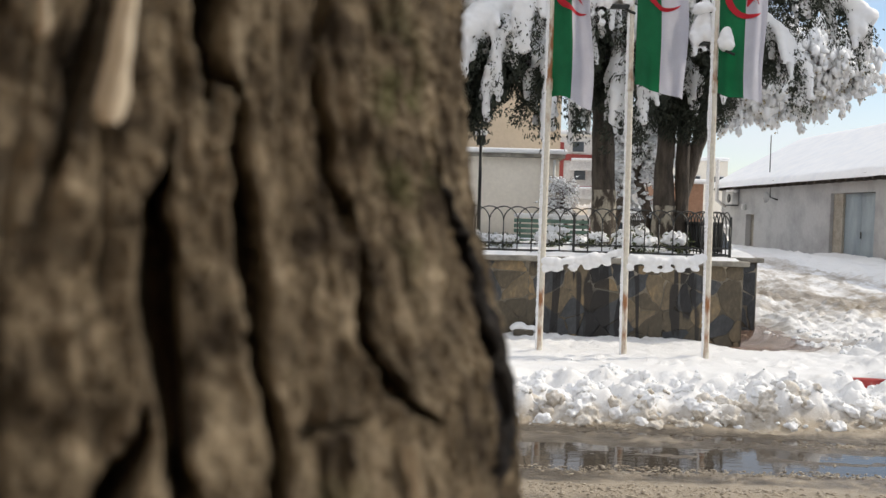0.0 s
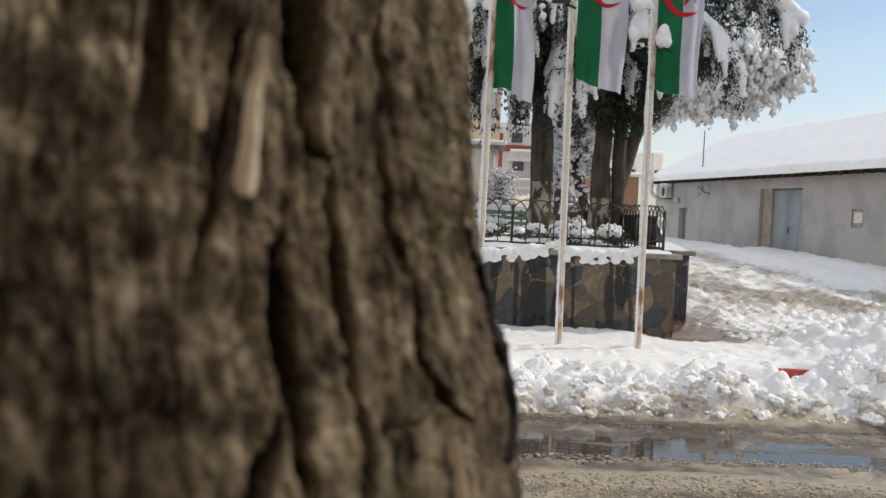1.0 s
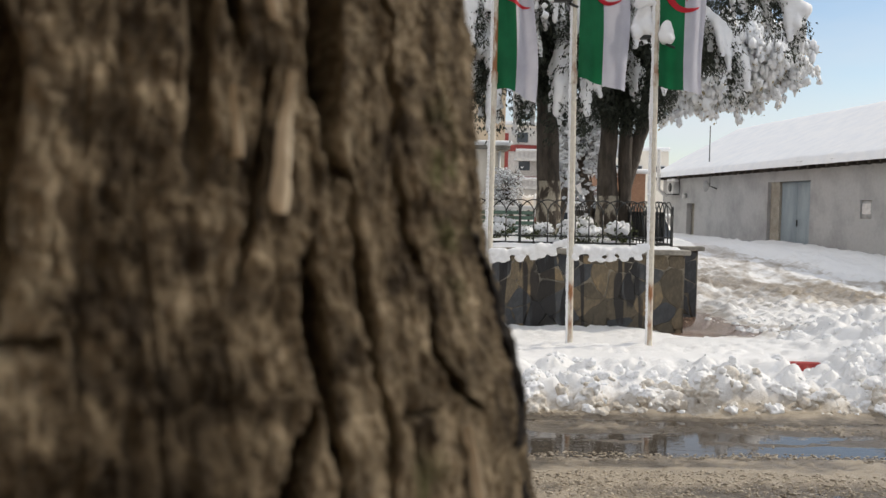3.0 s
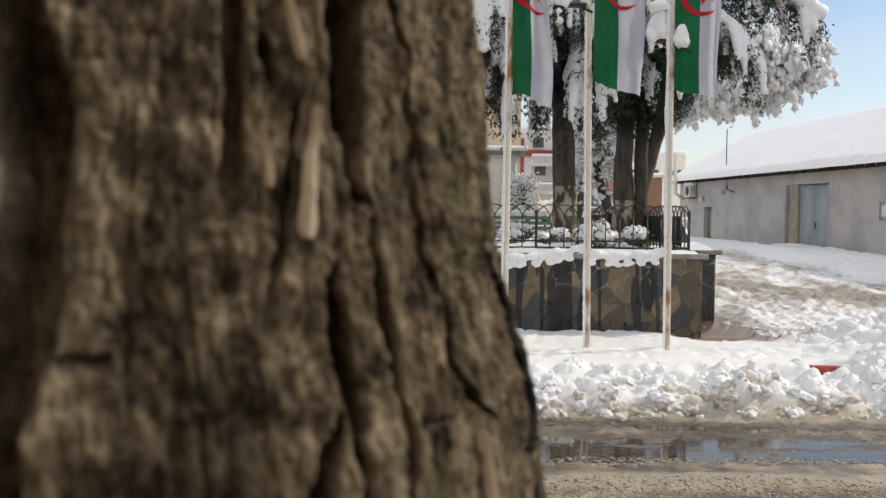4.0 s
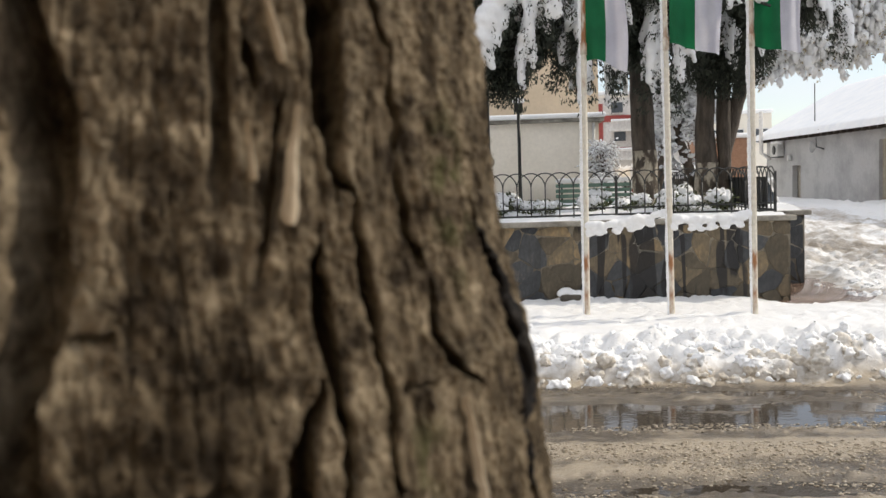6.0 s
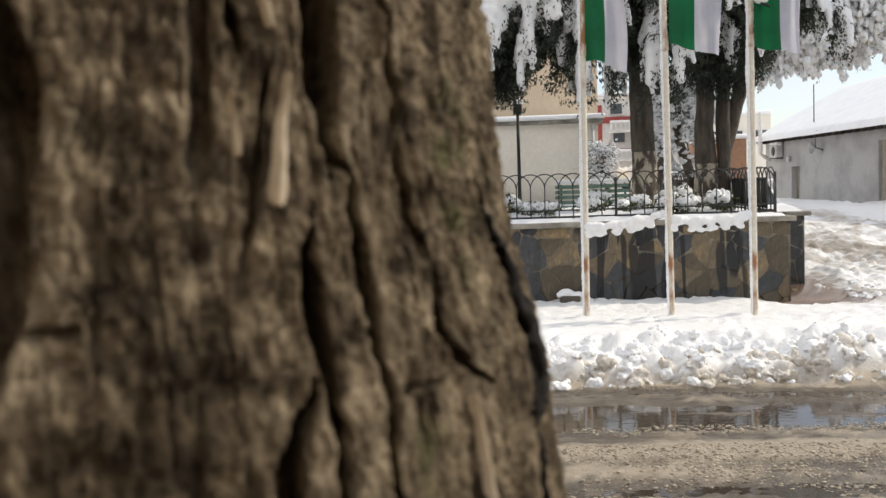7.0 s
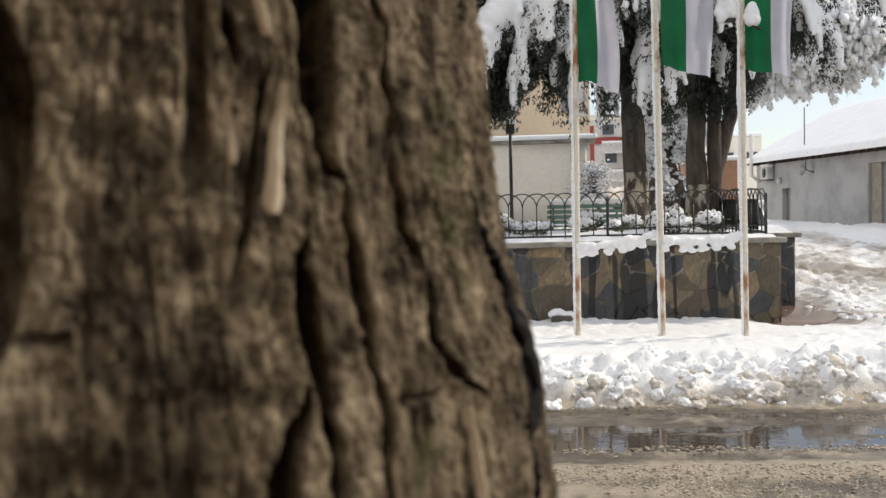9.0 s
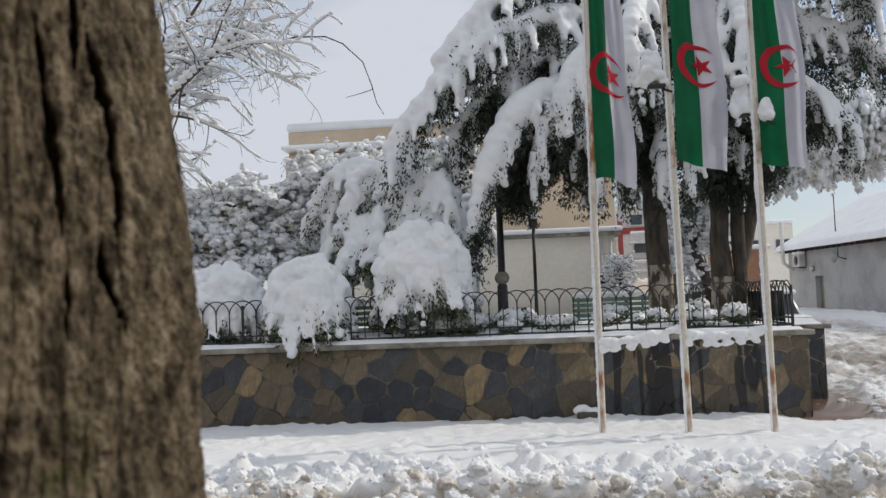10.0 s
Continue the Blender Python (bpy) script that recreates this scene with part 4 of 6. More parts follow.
def flag(place, seed, width, h, emblem_v):
    ob = thing("flag", place, "green and white flag with red crescent and star", "flag", "flags on the poles")
    at = flag_sheet(width, h, seed)
    for name, u0, u1, m in (("green_half", 0.0, 0.5, GREEN), ("white_half", 0.5, 1.0, WHITE)):
        g = Geo()
        nu, nv = 22, 70
        g.add([at(u0 + (u1 - u0) * i / nu, j / nv) for j in range(nv + 1) for i in range(nu + 1)],
              [(j * (nu + 1) + i, j * (nu + 1) + i + 1, (j + 1) * (nu + 1) + i + 1, (j + 1) * (nu + 1) + i) for j in range(nv) for i in range(nu)])
        part(name, g, m, ob)
    # crescent: ring sector between two circles, open towards the fly
    rad = 0.235
    g = Geo()
    outer, inner = [], []
    for k in range(41):
        a = math.radians(38 + (360 - 76) * k / 40)
        outer.append((rad * math.cos(a), rad * math.sin(a)))
        t = abs(k / 20 - 1)
        w = 0.082 * (1 - t ** 2.2) + 0.002
        inner.append(((rad - w) * math.cos(a), (rad - w) * math.sin(a)))
    for lift in (-0.008, 0.008):
        pts = []
        for o, i in zip(outer, inner):
            for s in (0, 0.5, 1):
                px, pz = o[0] + s * (i[0] - o[0]), o[1] + s * (i[1] - o[1])
                pts.append(at(0.5 + px / width, emblem_v - pz / h, lift))
        g.add(pts, [(3 * k + s, 3 * k + s + 1, 3 * k + s + 4, 3 * k + s + 3) for k in range(40) for s in (0, 1)])
    part("crescent", g, RED, ob)
    g = Geo()
    for lift in (-0.014, 0.014):
        pts = [at(0.5 + 0.045 / width, emblem_v, lift)]
        for k in range(10):
            a = math.radians(90 + 36 * k + 180)
            r = 0.125 if k % 2 == 0 else 0.048
            pts.append(at(0.5 + (0.045 + r * math.sin(a)) / width, emblem_v - r * math.cos(a) / h, lift))
        g.add(pts, [(0, 1 + k, 1 + (k + 1) % 10) for k in range(10)])
    part("star", g, RED, ob)
    return ob


def flagpole(x, y, lean, seed):
    rng = np.random.default_rng(seed)
    ob = thing("flagpole", (x, y, 0.15), "slim white steel flagpole, rust-stained and snow-crusted", "flagpole", "flagpoles before the wall")
    zs = np.linspace(0, 5.9, 60)
    part("pole", Geo().add(*tube(np.stack([lean * zs, 0 * zs, zs], 1), np.where(zs < 3.0, 0.036, 0.031), 16)), POLE_PAINT, ob)
    part("collar", Geo().add(*tube([(lean * 2.95, 0, 2.95), (lean * 3.08, 0, 3.08)], 0.042, 16)), POLE_PAINT, ob)
    g = Geo()
    for z in np.arange(0.02, 5.7, 0.022):
        r = 0.019 * (0.35 + 1.1 * float(vnoise(np.array(z * 2.2), np.array(seed * 3.3), 141))) * (0.8 + 0.4 * rng.random())
        blob(g, (lean * z - 0.030 - 0.3 * r, -0.012, z), (r, r * 1.1, 0.028))
    crust = part("snow_crust", g, SNOW, ob, "wind-packed snow down one side")
    return ob


flagpole(0.93, 10.34, 0.006, 1)
flagpole(1.835, 10.20, -0.010, 2)
flagpole(2.72, 10.19, -0.006, 3)
flag((0.965, 10.33, 5.38), 0.4, 0.46, 2.36, 0.50)
flag((1.85, 10.19, 5.42), 1.9, 0.58, 2.28, 0.51)
flag((2.73, 10.18, 5.36), 3.1, 0.57, 2.26, 0.52)

# ---- shed ----
def shed():
    """Long low shed: local x runs along the facade from the far end, y out of the facade's back."""
    ob = thing("shed", (12.02, 42.6, 0.3), "long whitewashed shed under a thick snow roof", "shed", turn=-86.3)
    L, H, W = 34.0, 2.95, 7.6
    door_a, door_b, door_h = 11.3, 13.5, 2.5
    # front wall in pieces round the doorway, the hatch and the small window
    small_a, small_b = 3.0, 3.9
    win_a, win_b = 16.5, 17.1
    runs = [(0, small_a, 0, H), (small_a, small_b, 1.78, H), (small_b, 10.65, 0, H), (10.65, door_b + 0.12, door_h, H), (door_b + 0.12, win_a, 0, H),
            (win_a, win_b, 0, 1.32), (win_a, win_b, 1.85, H), (win_b, L, 0, H)]
    for a, b, z0, z1 in runs:
        part("wall", box(a, b, 0, 0.35, z0 - (0.3 if z0 == 0 else 0), z1), SHED_WALL, ob, shade=False)
    part("wall", box(0.0, 0.35, 0.352, W, -0.3, H), SHED_WALL, ob, shade=False)
    part("wall", box(0.352, L, W - 0.35, W, -0.3, H), SHED_WALL, ob, shade=False)
    g = Geo()
    for xx in (0.0, 0.35):
        g.add([(xx, 0, H), (xx, W, H), (xx, W / 2, H + 2.0)], [(0, 1, 2)])
    part("gable", g, SHED_WALL, ob, shade=False)
    part("jamb", box(10.65, door_a, 0.12, 0.35, -0.3, door_h), STONE_JAMB, ob, shade=False)
    part("jamb", box(door_b, door_b + 0.12, 0.12, 0.35, -0.3, door_h), STONE_JAMB, ob, shade=False)
    mid = (door_a + door_b) / 2
    for a, b in ((door_a, mid - 0.005), (mid + 0.005, door_b)):
        d = part("door", box(a, b, 0.20, 0.25, 0.05, door_h - 0.02, 0.006), SHED_DOOR, ob, "blue-grey sheet-metal door leaf")
        for zc in (0.1, 1.2, 2.36):
            part("rib", box(a + 0.03, b - 0.03, 0.185, 0.2, zc, zc + 0.05), SHED_DOOR, d, shade=False)
        if b == door_b:
            part("handle", box(a + 0.05, a + 0.08, 0.15, 0.185, 1.0, 1.22, 0.004), IRON, d)
    part("side_door", box(small_a, small_b, 0.22, 0.26, -0.2, 1.78), STONE_JAMB, ob, "weathered closed side door")
    w = part("window", box(win_a, win_b, 0.04, 0.10, 1.32, 1.85), GREY_PLASTIC, ob, "small pale shuttered window")
    part("pane", box(win_a + 0.08, win_b - 0.1, 0.025, 0.038, 1.45, 1.75), PALE, w, shade=False)
    # roof slopes with rafter tails
    g = Geo()
    zr, e = H + 2.25, 0.42
    for y0, z0, y1, z1 in ((-e, H + 0.02, W / 2, zr), (W + e, H + 0.02, W / 2, zr)):
        for dz in (0.0, 0.10):
            g.add([(-0.3, y0, z0 + dz), (L, y0, z0 + dz), (L, y1, z1 + dz), (-0.3, y1, z1 + dz)], [(0, 1, 2, 3)])
    part("roof", g, ROOF_WOOD, ob, shade=False)
    for k in range(60):
        part("rafter", box(0.1 + k * 0.56, 0.2 + k * 0.56, -0.40, 0.1, H - 0.10, H + 0.03), ROOF_WOOD, ob, shade=False)
    xs, ys = np.arange(-0.42, L, 0.12), np.concatenate([np.linspace(-e - 0.16, -e + 0.3, 12), np.linspace(-e + 0.4, W / 2 + 1.5, 20)])
    gx_, gy_ = np.meshgrid(xs, ys)
    slope = (zr - H) / (W / 2 + e)
    base = H + 0.12 + (gy_ + e) * slope
    base = np.minimum(base, zr + 0.12 - np.clip(gy_ - W / 2, 0, 9) * slope)
    edge = -e - 0.20 + 0.24 * fbm(xs * 1.1, xs * 0, 151, 4)[None]
    lift = 0.17 * smooth(0.0, 0.12, gy_ - edge) * smooth(0, 0.25, gx_ + 0.42) * (0.85 + 0.3 * fbm(gx_ * 0.6, gy_ * 0.6, 153, 3))
    z = base - 0.05 + lift
    v = np.stack([gx_, np.maximum(gy_, edge), z], -1).reshape(-1, 3)
    nx, ny = len(xs), len(ys)
    i = (np.arange(ny - 1)[:, None] * nx + np.arange(nx - 1)[None]).reshape(-1)
    g = Geo().add(v, np.stack([i, i + 1, i + nx + 1, i + nx], 1).tolist())
    part("roof_snow", g, SNOW, ob, "thick unbroken snow on the roof")
    return ob


shed()

# ---- houses behind ----
def house_beige():
    ob = thing("house", (0, 0, 0), "beige two-storey house with a snow-topped parapet", "house")
    part("wall", box(-5.5, 2.35, 22.0, 30.0, 0.2, 5.35), BEIGE, ob, shade=False)
    part("parapet", box(-5.5, 2.35, 22.35, 29.6, 5.352, 6.0), BEIGE, ob, shade=False)
    part("roof_snow", box(-5.6, 2.4, 21.9, 30.1, 5.50, 5.62, 0.05), SNOW, ob)
    part("roof_snow", box(-5.55, 2.40, 22.3, 29.7, 6.0, 6.24, 0.08), SNOW, ob)


def annex():
    ob = thing("annex", (0, 0, 0), "cream single-storey annex with a snowy ledge", "building")
    part("wall", box(-5.0, 2.12, 20.0, 21.99, 0.2, 2.98), CREAM, ob, shade=False)
    part("cornice", box(-5.05, 2.24, 19.88, 21.98, 2.985, 3.06), CAP, ob, shade=False)
    part("roof_snow", box(-5.1, 2.28, 19.84, 21.97, 3.064, 3.17, 0.04), SNOW, ob)
    for x in (1.82, 2.02):
        part("downpipe", Geo().add(*tube([(x, 19.95, 0.3), (x, 19.95, 2.95)], 0.03, 8)), GREY_PLASTIC, ob)
    part("meter_box", box(1.74, 1.9, 19.86, 19.99, 1.95, 2.15, 0.01), IRON, ob)


def red_house():
    ob = thing("apartment_house", (0, 0, 0), "white house with red bands and balconies", "house")
    part("wall", box(4.12, 8.2, 40.0, 48.0, 0, 5.2), PALE, ob, shade=False)
    part("corner_band", box(4.25, 4.45, 39.94, 39.998, 3.2, 4.95), BRICK_RED, ob, shade=False)
    part("floor_band", box(4.452, 6.6, 39.93, 39.998, 4.18, 4.45), BRICK_RED, ob, shade=False)
    part("floor_band", box(4.452, 6.6, 39.93, 39.998, 2.95, 3.1), BRICK_RED, ob, shade=False)
    for z in (2.55, 3.75):
        part("balcony", box(4.7, 6.9, 39.3, 39.92, z, z + 0.12), PALE, ob, shade=False)
        rail = part("balcony_rail", box(4.7, 6.9, 39.26, 39.30, z + 0.36, z + 0.42), PALE, ob, shade=False)
        for k in range(12):
            part("baluster", box(4.74 + 0.19 * k, 4.79 + 0.19 * k, 39.262, 39.298, z + 0.1, z + 0.358), PALE, rail, shade=False)
        part("roof_snow", box(4.7, 6.9, 39.24, 39.32, z + 0.422, z + 0.50, 0.02), SNOW, ob)
    for x, z in ((4.75, 4.50), (5.75, 4.50), (4.85, 3.3), (5.85, 3.3)):
        w = part("window", box(x, x + 0.6, 39.93, 39.997, z, z + 0.55), PALE, ob, shade=False)
        part("pane", box(x + 0.06, x + 0.54, 39.9, 39.928, z + 0.06, z + 0.49), GLASS, w, shade=False)
    part("parapet", box(4.08, 8.25, 39.9, 40.2, 5.202, 5.3), CREAM, ob, shade=False)
    part("roof_snow", box(4.05, 8.3, 39.85, 48.1, 5.302, 5.48, 0.08), SNOW, ob)


def far_house():
    ob = thing("house", (0, 0, 0), "distant cream house with small windows and snow roof", "house")
    part("wall", box(11.2, 16.1, 56.0, 62.0, 0, 5.35), CREAM, ob, shade=False)
    part("roof_snow", box(11.1, 16.2, 55.9, 62.1, 5.36, 5.6, 0.1), SNOW, ob)
    for x in (12.2, 13.6, 15.0):
        w = part("window", box(x, x + 0.9, 55.93, 55.997, 3.6, 4.5), PALE, ob, shade=False)
        part("pane", box(x + 0.07, x + 0.83, 55.9, 55.928, 3.67, 4.43), GLASS, w, shade=False)
    ob = thing("outbuilding", (0, 0, 0), "low brown outbuilding with snow on its roof", "building")
    part("wall", box(6.6, 7.85, 30.0, 33.0, 0, 2.92), BROWN_WALL, ob, shade=False)
    part("roof_snow", box(6.5, 7.95, 29.9, 33.1, 2.922, 3.08, 0.06), SNOW, ob)


house_beige()
annex()
red_house()
far_house()

# ---- conifers ----
def spray(snow, leaf, p, way, ln, drop, cover, rng, fat=1.0, dense=26, leaf_size=0.060):
    """One drooping branchlet: dark scale foliage with a finger of snow on it."""
    way = np.asarray(way, float)
    k = np.linspace(0, 1, 6)[:, None]
    path = p + way * ln * k + np.array([0, 0, -1.0]) * drop * k ** 1.8
    laden = rng.random() < cover
    if laden:
        for i, q in enumerate(path):
            r = fat * (0.100 - 0.045 * i / 5) * rng.uniform(0.75, 1.25)
            blob(snow, q + (0, 0, 0.03), (r, r, r * 0.85))
            if i < 5 and fat > 0.8:
                blob(snow, (q + path[i + 1]) / 2 + (0, 0, 0.03), (r, r, r * 0.85))
    n = dense
    if laden:
        n = dense // 4
    at = path[rng.integers(1 if laden else 0, 6, n)] + rng.normal(size=(n, 3)) * (0.05, 0.05, 0.03) + (0, 0, -0.16 if laden else -0.04) - way * (0.05 if laden else 0)
    ways = way * 0.5 + rng.normal(size=(n, 3)) * 0.45 + (0, 0, -0.8)
    blades(leaf, at, ways, leaf_size, leaf_size * 0.19)


def bough(snow, leaf, wood, a, b, c, width, droop, cover, rng, ridge=1.0, fat=1.0, dense=150):
    n = max(5, int(np.linalg.norm(np.subtract(c, a)) / 0.11))
    p = curve3(a, b, c, n)
    t = np.gradient(p, axis=0)
    t /= np.linalg.norm(t, axis=1)[:, None]
    wood.add(*tube(p, np.linspace(0.05, 0.012, n), 6))
    for i in range(n):
        s = i / (n - 1)
        side = np.cross(t[i], (0, 0, 1.0))
        side /= np.linalg.norm(side) + 1e-6
        if ridge:
            r = ridge * (0.19 - 0.06 * s) * rng.uniform(0.8, 1.2)
            blob(snow, p[i] + (0, 0, 0.06), (r, r, r * 0.8), ICO2)
        for sg in (-1, 1, 0):
            ln = width * rng.uniform(0.45, 1.0) * (1 - 0.45 * s)
            way = side * sg + t[i] * rng.uniform(0.1, 0.6) + rng.normal(size=3) * 0.15
            spray(snow, leaf, p[i], way / np.linalg.norm(way), ln * (0.6 if sg == 0 else 1), droop * rng.uniform(0.5, 1.2), cover * (0.85 if sg == 0 else 0.6), rng, fat, dense)


def clump(leaf, c, r, n, rng, size=0.055, wide=0.0095):
    q = rng.normal(size=(n, 3))
    q /= np.linalg.norm(q, axis=1)[:, None]
    at = np.asarray(c) + q * np.asarray(r) * rng.uniform(0.25, 0.92, (n, 1))
    blades(leaf, at, q * 0.5 + rng.normal(size=(n, 3)) * 0.5 + (0, 0, -0.6), size, wide)


def stem(points, radii, name, material, parent, sides=18, rough=0.20, seed=0):
    pts = np.asarray(points, float)
    t = np.linspace(0, len(pts) - 1, 9 * (len(pts) - 1) + 1)
    p = np.stack([np.interp(t, range(len(pts)), pts[:, i]) for i in range(3)], 1)
    r = np.interp(t, range(len(pts)), radii)
    v, f = tube(p, r, sides)
    g = np.repeat(p, sides, 0)
    k = 1 + rough * 2 * (fbm(np.tile(np.arange(sides) * 1.7, len(p)), np.repeat(t * 2.5, sides), 161 + seed, 3) - 0.5)
    g = Geo().add(g + (v - g) * k[:, None], f)
    return part(name, g, material, parent)


def conifer(base, stems, boughs, clumps, extra, label, seed, limewash=False):
    rng = np.random.default_rng(seed)
    ob = thing("conifer", base, label, "tree", "conifers in the planting bed")
    o = np.asarray(base)
    for k, (pts, radii) in enumerate(stems):
        stem(np.asarray(pts) - o, radii, "trunk", DARK_BARK, ob, seed=k)
    if limewash:
        pts, radii = stems[0]
        foot = [np.subtract(pts[0], o), (np.subtract(pts[0], o) + np.subtract(pts[1], o)) / 2, np.subtract(pts[1], o)]
        stem(foot, [radii[0] + 0.012, (radii[0] + radii[1]) / 2 + 0.012, radii[1] + 0.006], "limewash", LIMEWASH, ob, rough=0.12)
    snow, leaf, wood = Geo(), Geo(), Geo()
    for a, b, c, w, d, cover, ridge in boughs:
        bough(snow, leaf, wood, np.subtract(a, o), np.subtract(b, o), np.subtract(c, o), w, d * 1.3, cover, rng, ridge, 1.05)
    for c, r, n in clumps:
        clump(leaf, np.subtract(c, o), r, 6 * n, rng)
    for _ in range(extra):
        z = rng.uniform(4.0, 7.6) - o[2]
        ang = rng.uniform(0, 2 * math.pi)
        ln = rng.uniform(1.0, 2.0) * (1.15 - 0.1 * z / 5)
        a = np.array([0, 0, z])
        c = a + (ln * math.cos(ang), 0.6 * ln * math.sin(ang), -rng.uniform(0.3, 0.9))
        bough(snow, leaf, wood, a, (a + c) / 2 + (0, 0, 0.25), c, 0.5, 0.45, 0.45, rng, 0.75)
    part("limb", wood, DARK_BARK, ob)
    part("crown", leaf, FOLIAGE, ob, shade=False)
    sn = part("snow_cover", snow, SNOW, ob, "heavy snow hanging in fingers from the boughs")
    melt(sn, 0.03, 0.03, 0.12)
    return ob


conifer((2.23, 14.0, 1.1),
        [([(2.18, 14.0, 1.1), (2.16, 14.0, 2.15), (2.11, 14.0, 3.2), (2.0, 14.0, 5.0), (1.9, 14.0, 8.0)], [0.185, 0.165, 0.155, 0.13, 0.05])],
        [((0.95, 13.6, 5.80), (-0.35, 13.0, 5.25), (-1.62, 12.8, 3.85), 0.55, 0.42, 0.92, 1.15),
         ((0.90, 13.4, 4.70), (0.05, 12.8, 4.15), (-0.48, 12.6, 2.65), 0.38, 0.35, 0.92, 1.25),
         ((1.30, 13.8, 6.7), (0.1, 13.3, 6.15), (-0.9, 13.0, 5.1), 0.6, 0.5, 0.9, 1.1),
         ((1.00, 13.7, 5.3), (0.1, 13.4, 5.0), (-0.75, 13.2, 4.1), 0.5, 0.5, 0.7, 0.8),
         ((1.10, 13.6, 4.6), (0.65, 13.0, 4.3), (0.35, 12.8, 3.5), 0.45, 0.4, 0.6, 0.6),
         ((1.9, 13.8, 5.6), (1.2, 13.1, 5.2), (0.75, 12.8, 4.4), 0.5, 0.5, 0.85, 1.0),
         ((2.0, 13.6, 5.0), (1.72, 13.1, 4.4), (1.55, 12.9, 3.35), 0.30, 0.35, 0.8, 0.7),
         ((1.6, 13.8, 4.8), (1.1, 13.3, 4.3), (0.95, 13.1, 3.4), 0.4, 0.4, 0.45, 0.4),
         ((2.35, 13.6, 4.5), (2.2, 13.2, 4.0), (2.12, 13.0, 3.3), 0.35, 0.35, 0.8, 0.6),
         ((1.3, 13.5, 4.5), (1.15, 13.1, 4.1), (1.2, 12.9, 3.3), 0.35, 0.35, 0.7, 0.6),
         ((2.2, 13.8, 6.2), (1.9, 13.1, 5.9), (1.7, 12.7, 5.1), 0.5, 0.5, 0.9, 1.0)],
        [((2.05, 13.7, 4.05), (0.5, 0.3, 0.85), 2600), ((0.9, 13.5, 4.2), (0.7, 0.5, 0.8), 3600), ((0.4, 13.3, 3.7), (0.4, 0.3, 0.5), 1500), ((1.3, 14.2, 4.5), (1.0, 0.7, 1.1), 5200), ((0.2, 13.9, 4.6), (0.9, 0.5, 0.6), 2600), ((1.6, 14.3, 6.2), (1.3, 0.8, 1.3), 4200), ((0.1, 13.2, 3.3), (0.42, 0.3, 0.55), 1300)],
        14, "tall dark conifer with boughs bent under thick snow", 21, True)
conifer((3.28, 14.5, 1.1),
        [([(3.19, 14.5, 1.1), (3.18, 14.5, 1.95), (3.14, 14.5, 2.5), (3.19, 14.5, 3.2), (3.1, 14.5, 4.6)], [0.20, 0.16, 0.135, 0.14, 0.10]),
         ([(3.41, 14.45, 1.1), (3.43, 14.45, 2.0), (3.43, 14.5, 2.6), (3.5, 14.5, 4.8)], [0.11, 0.10, 0.105, 0.08]),
         ([(3.44, 14.6, 1.9), (3.53, 14.6, 2.3), (3.63, 14.6, 2.75), (3.9, 14.6, 3.6)], [0.07, 0.10, 0.11, 0.08])],
        [((3.7, 14.1, 5.75), (4.6, 13.8, 5.5), (5.75, 13.6, 4.65), 0.55, 0.40, 0.92, 1.2),
         ((3.5, 14.0, 4.9), (4.2, 13.6, 4.7), (4.85, 13.4, 3.9), 0.45, 0.4, 0.55, 0.5),
         ((2.9, 13.7, 4.6), (2.62, 13.1, 4.1), (2.45, 12.9, 3.25), 0.32, 0.35, 0.7, 0.6),
         ((3.2, 13.8, 5.6), (3.0, 13.2, 5.2), (2.8, 12.9, 4.5), 0.45, 0.45, 0.85, 0.9),
         ((3.6, 13.9, 6.5), (4.4, 13.5, 6.4), (5.2, 13.3, 5.7), 0.55, 0.5, 0.9, 1.1),
         ((3.4, 13.9, 5.0), (3.5, 13.3, 4.6), (3.6, 13.0, 3.9), 0.4, 0.4, 0.5, 0.5),
         ((3.3, 14.1, 6.3), (3.3, 13.4, 6.0), (3.3, 12.9, 5.2), 0.5, 0.5, 0.9, 1.0)],
        [((3.4, 14.2, 3.75), (0.85, 0.55, 0.95), 5600), ((4.2, 14.2, 4.4), (0.85, 0.5, 0.75), 3600), ((3.2, 14.3, 5.4), (1.2, 0.7, 1.0), 4200), ((2.8, 14.1, 4.5), (0.6, 0.5, 0.8), 2200)],
        14, "broad dark conifer with several stems and snow-laden boughs", 22, True)

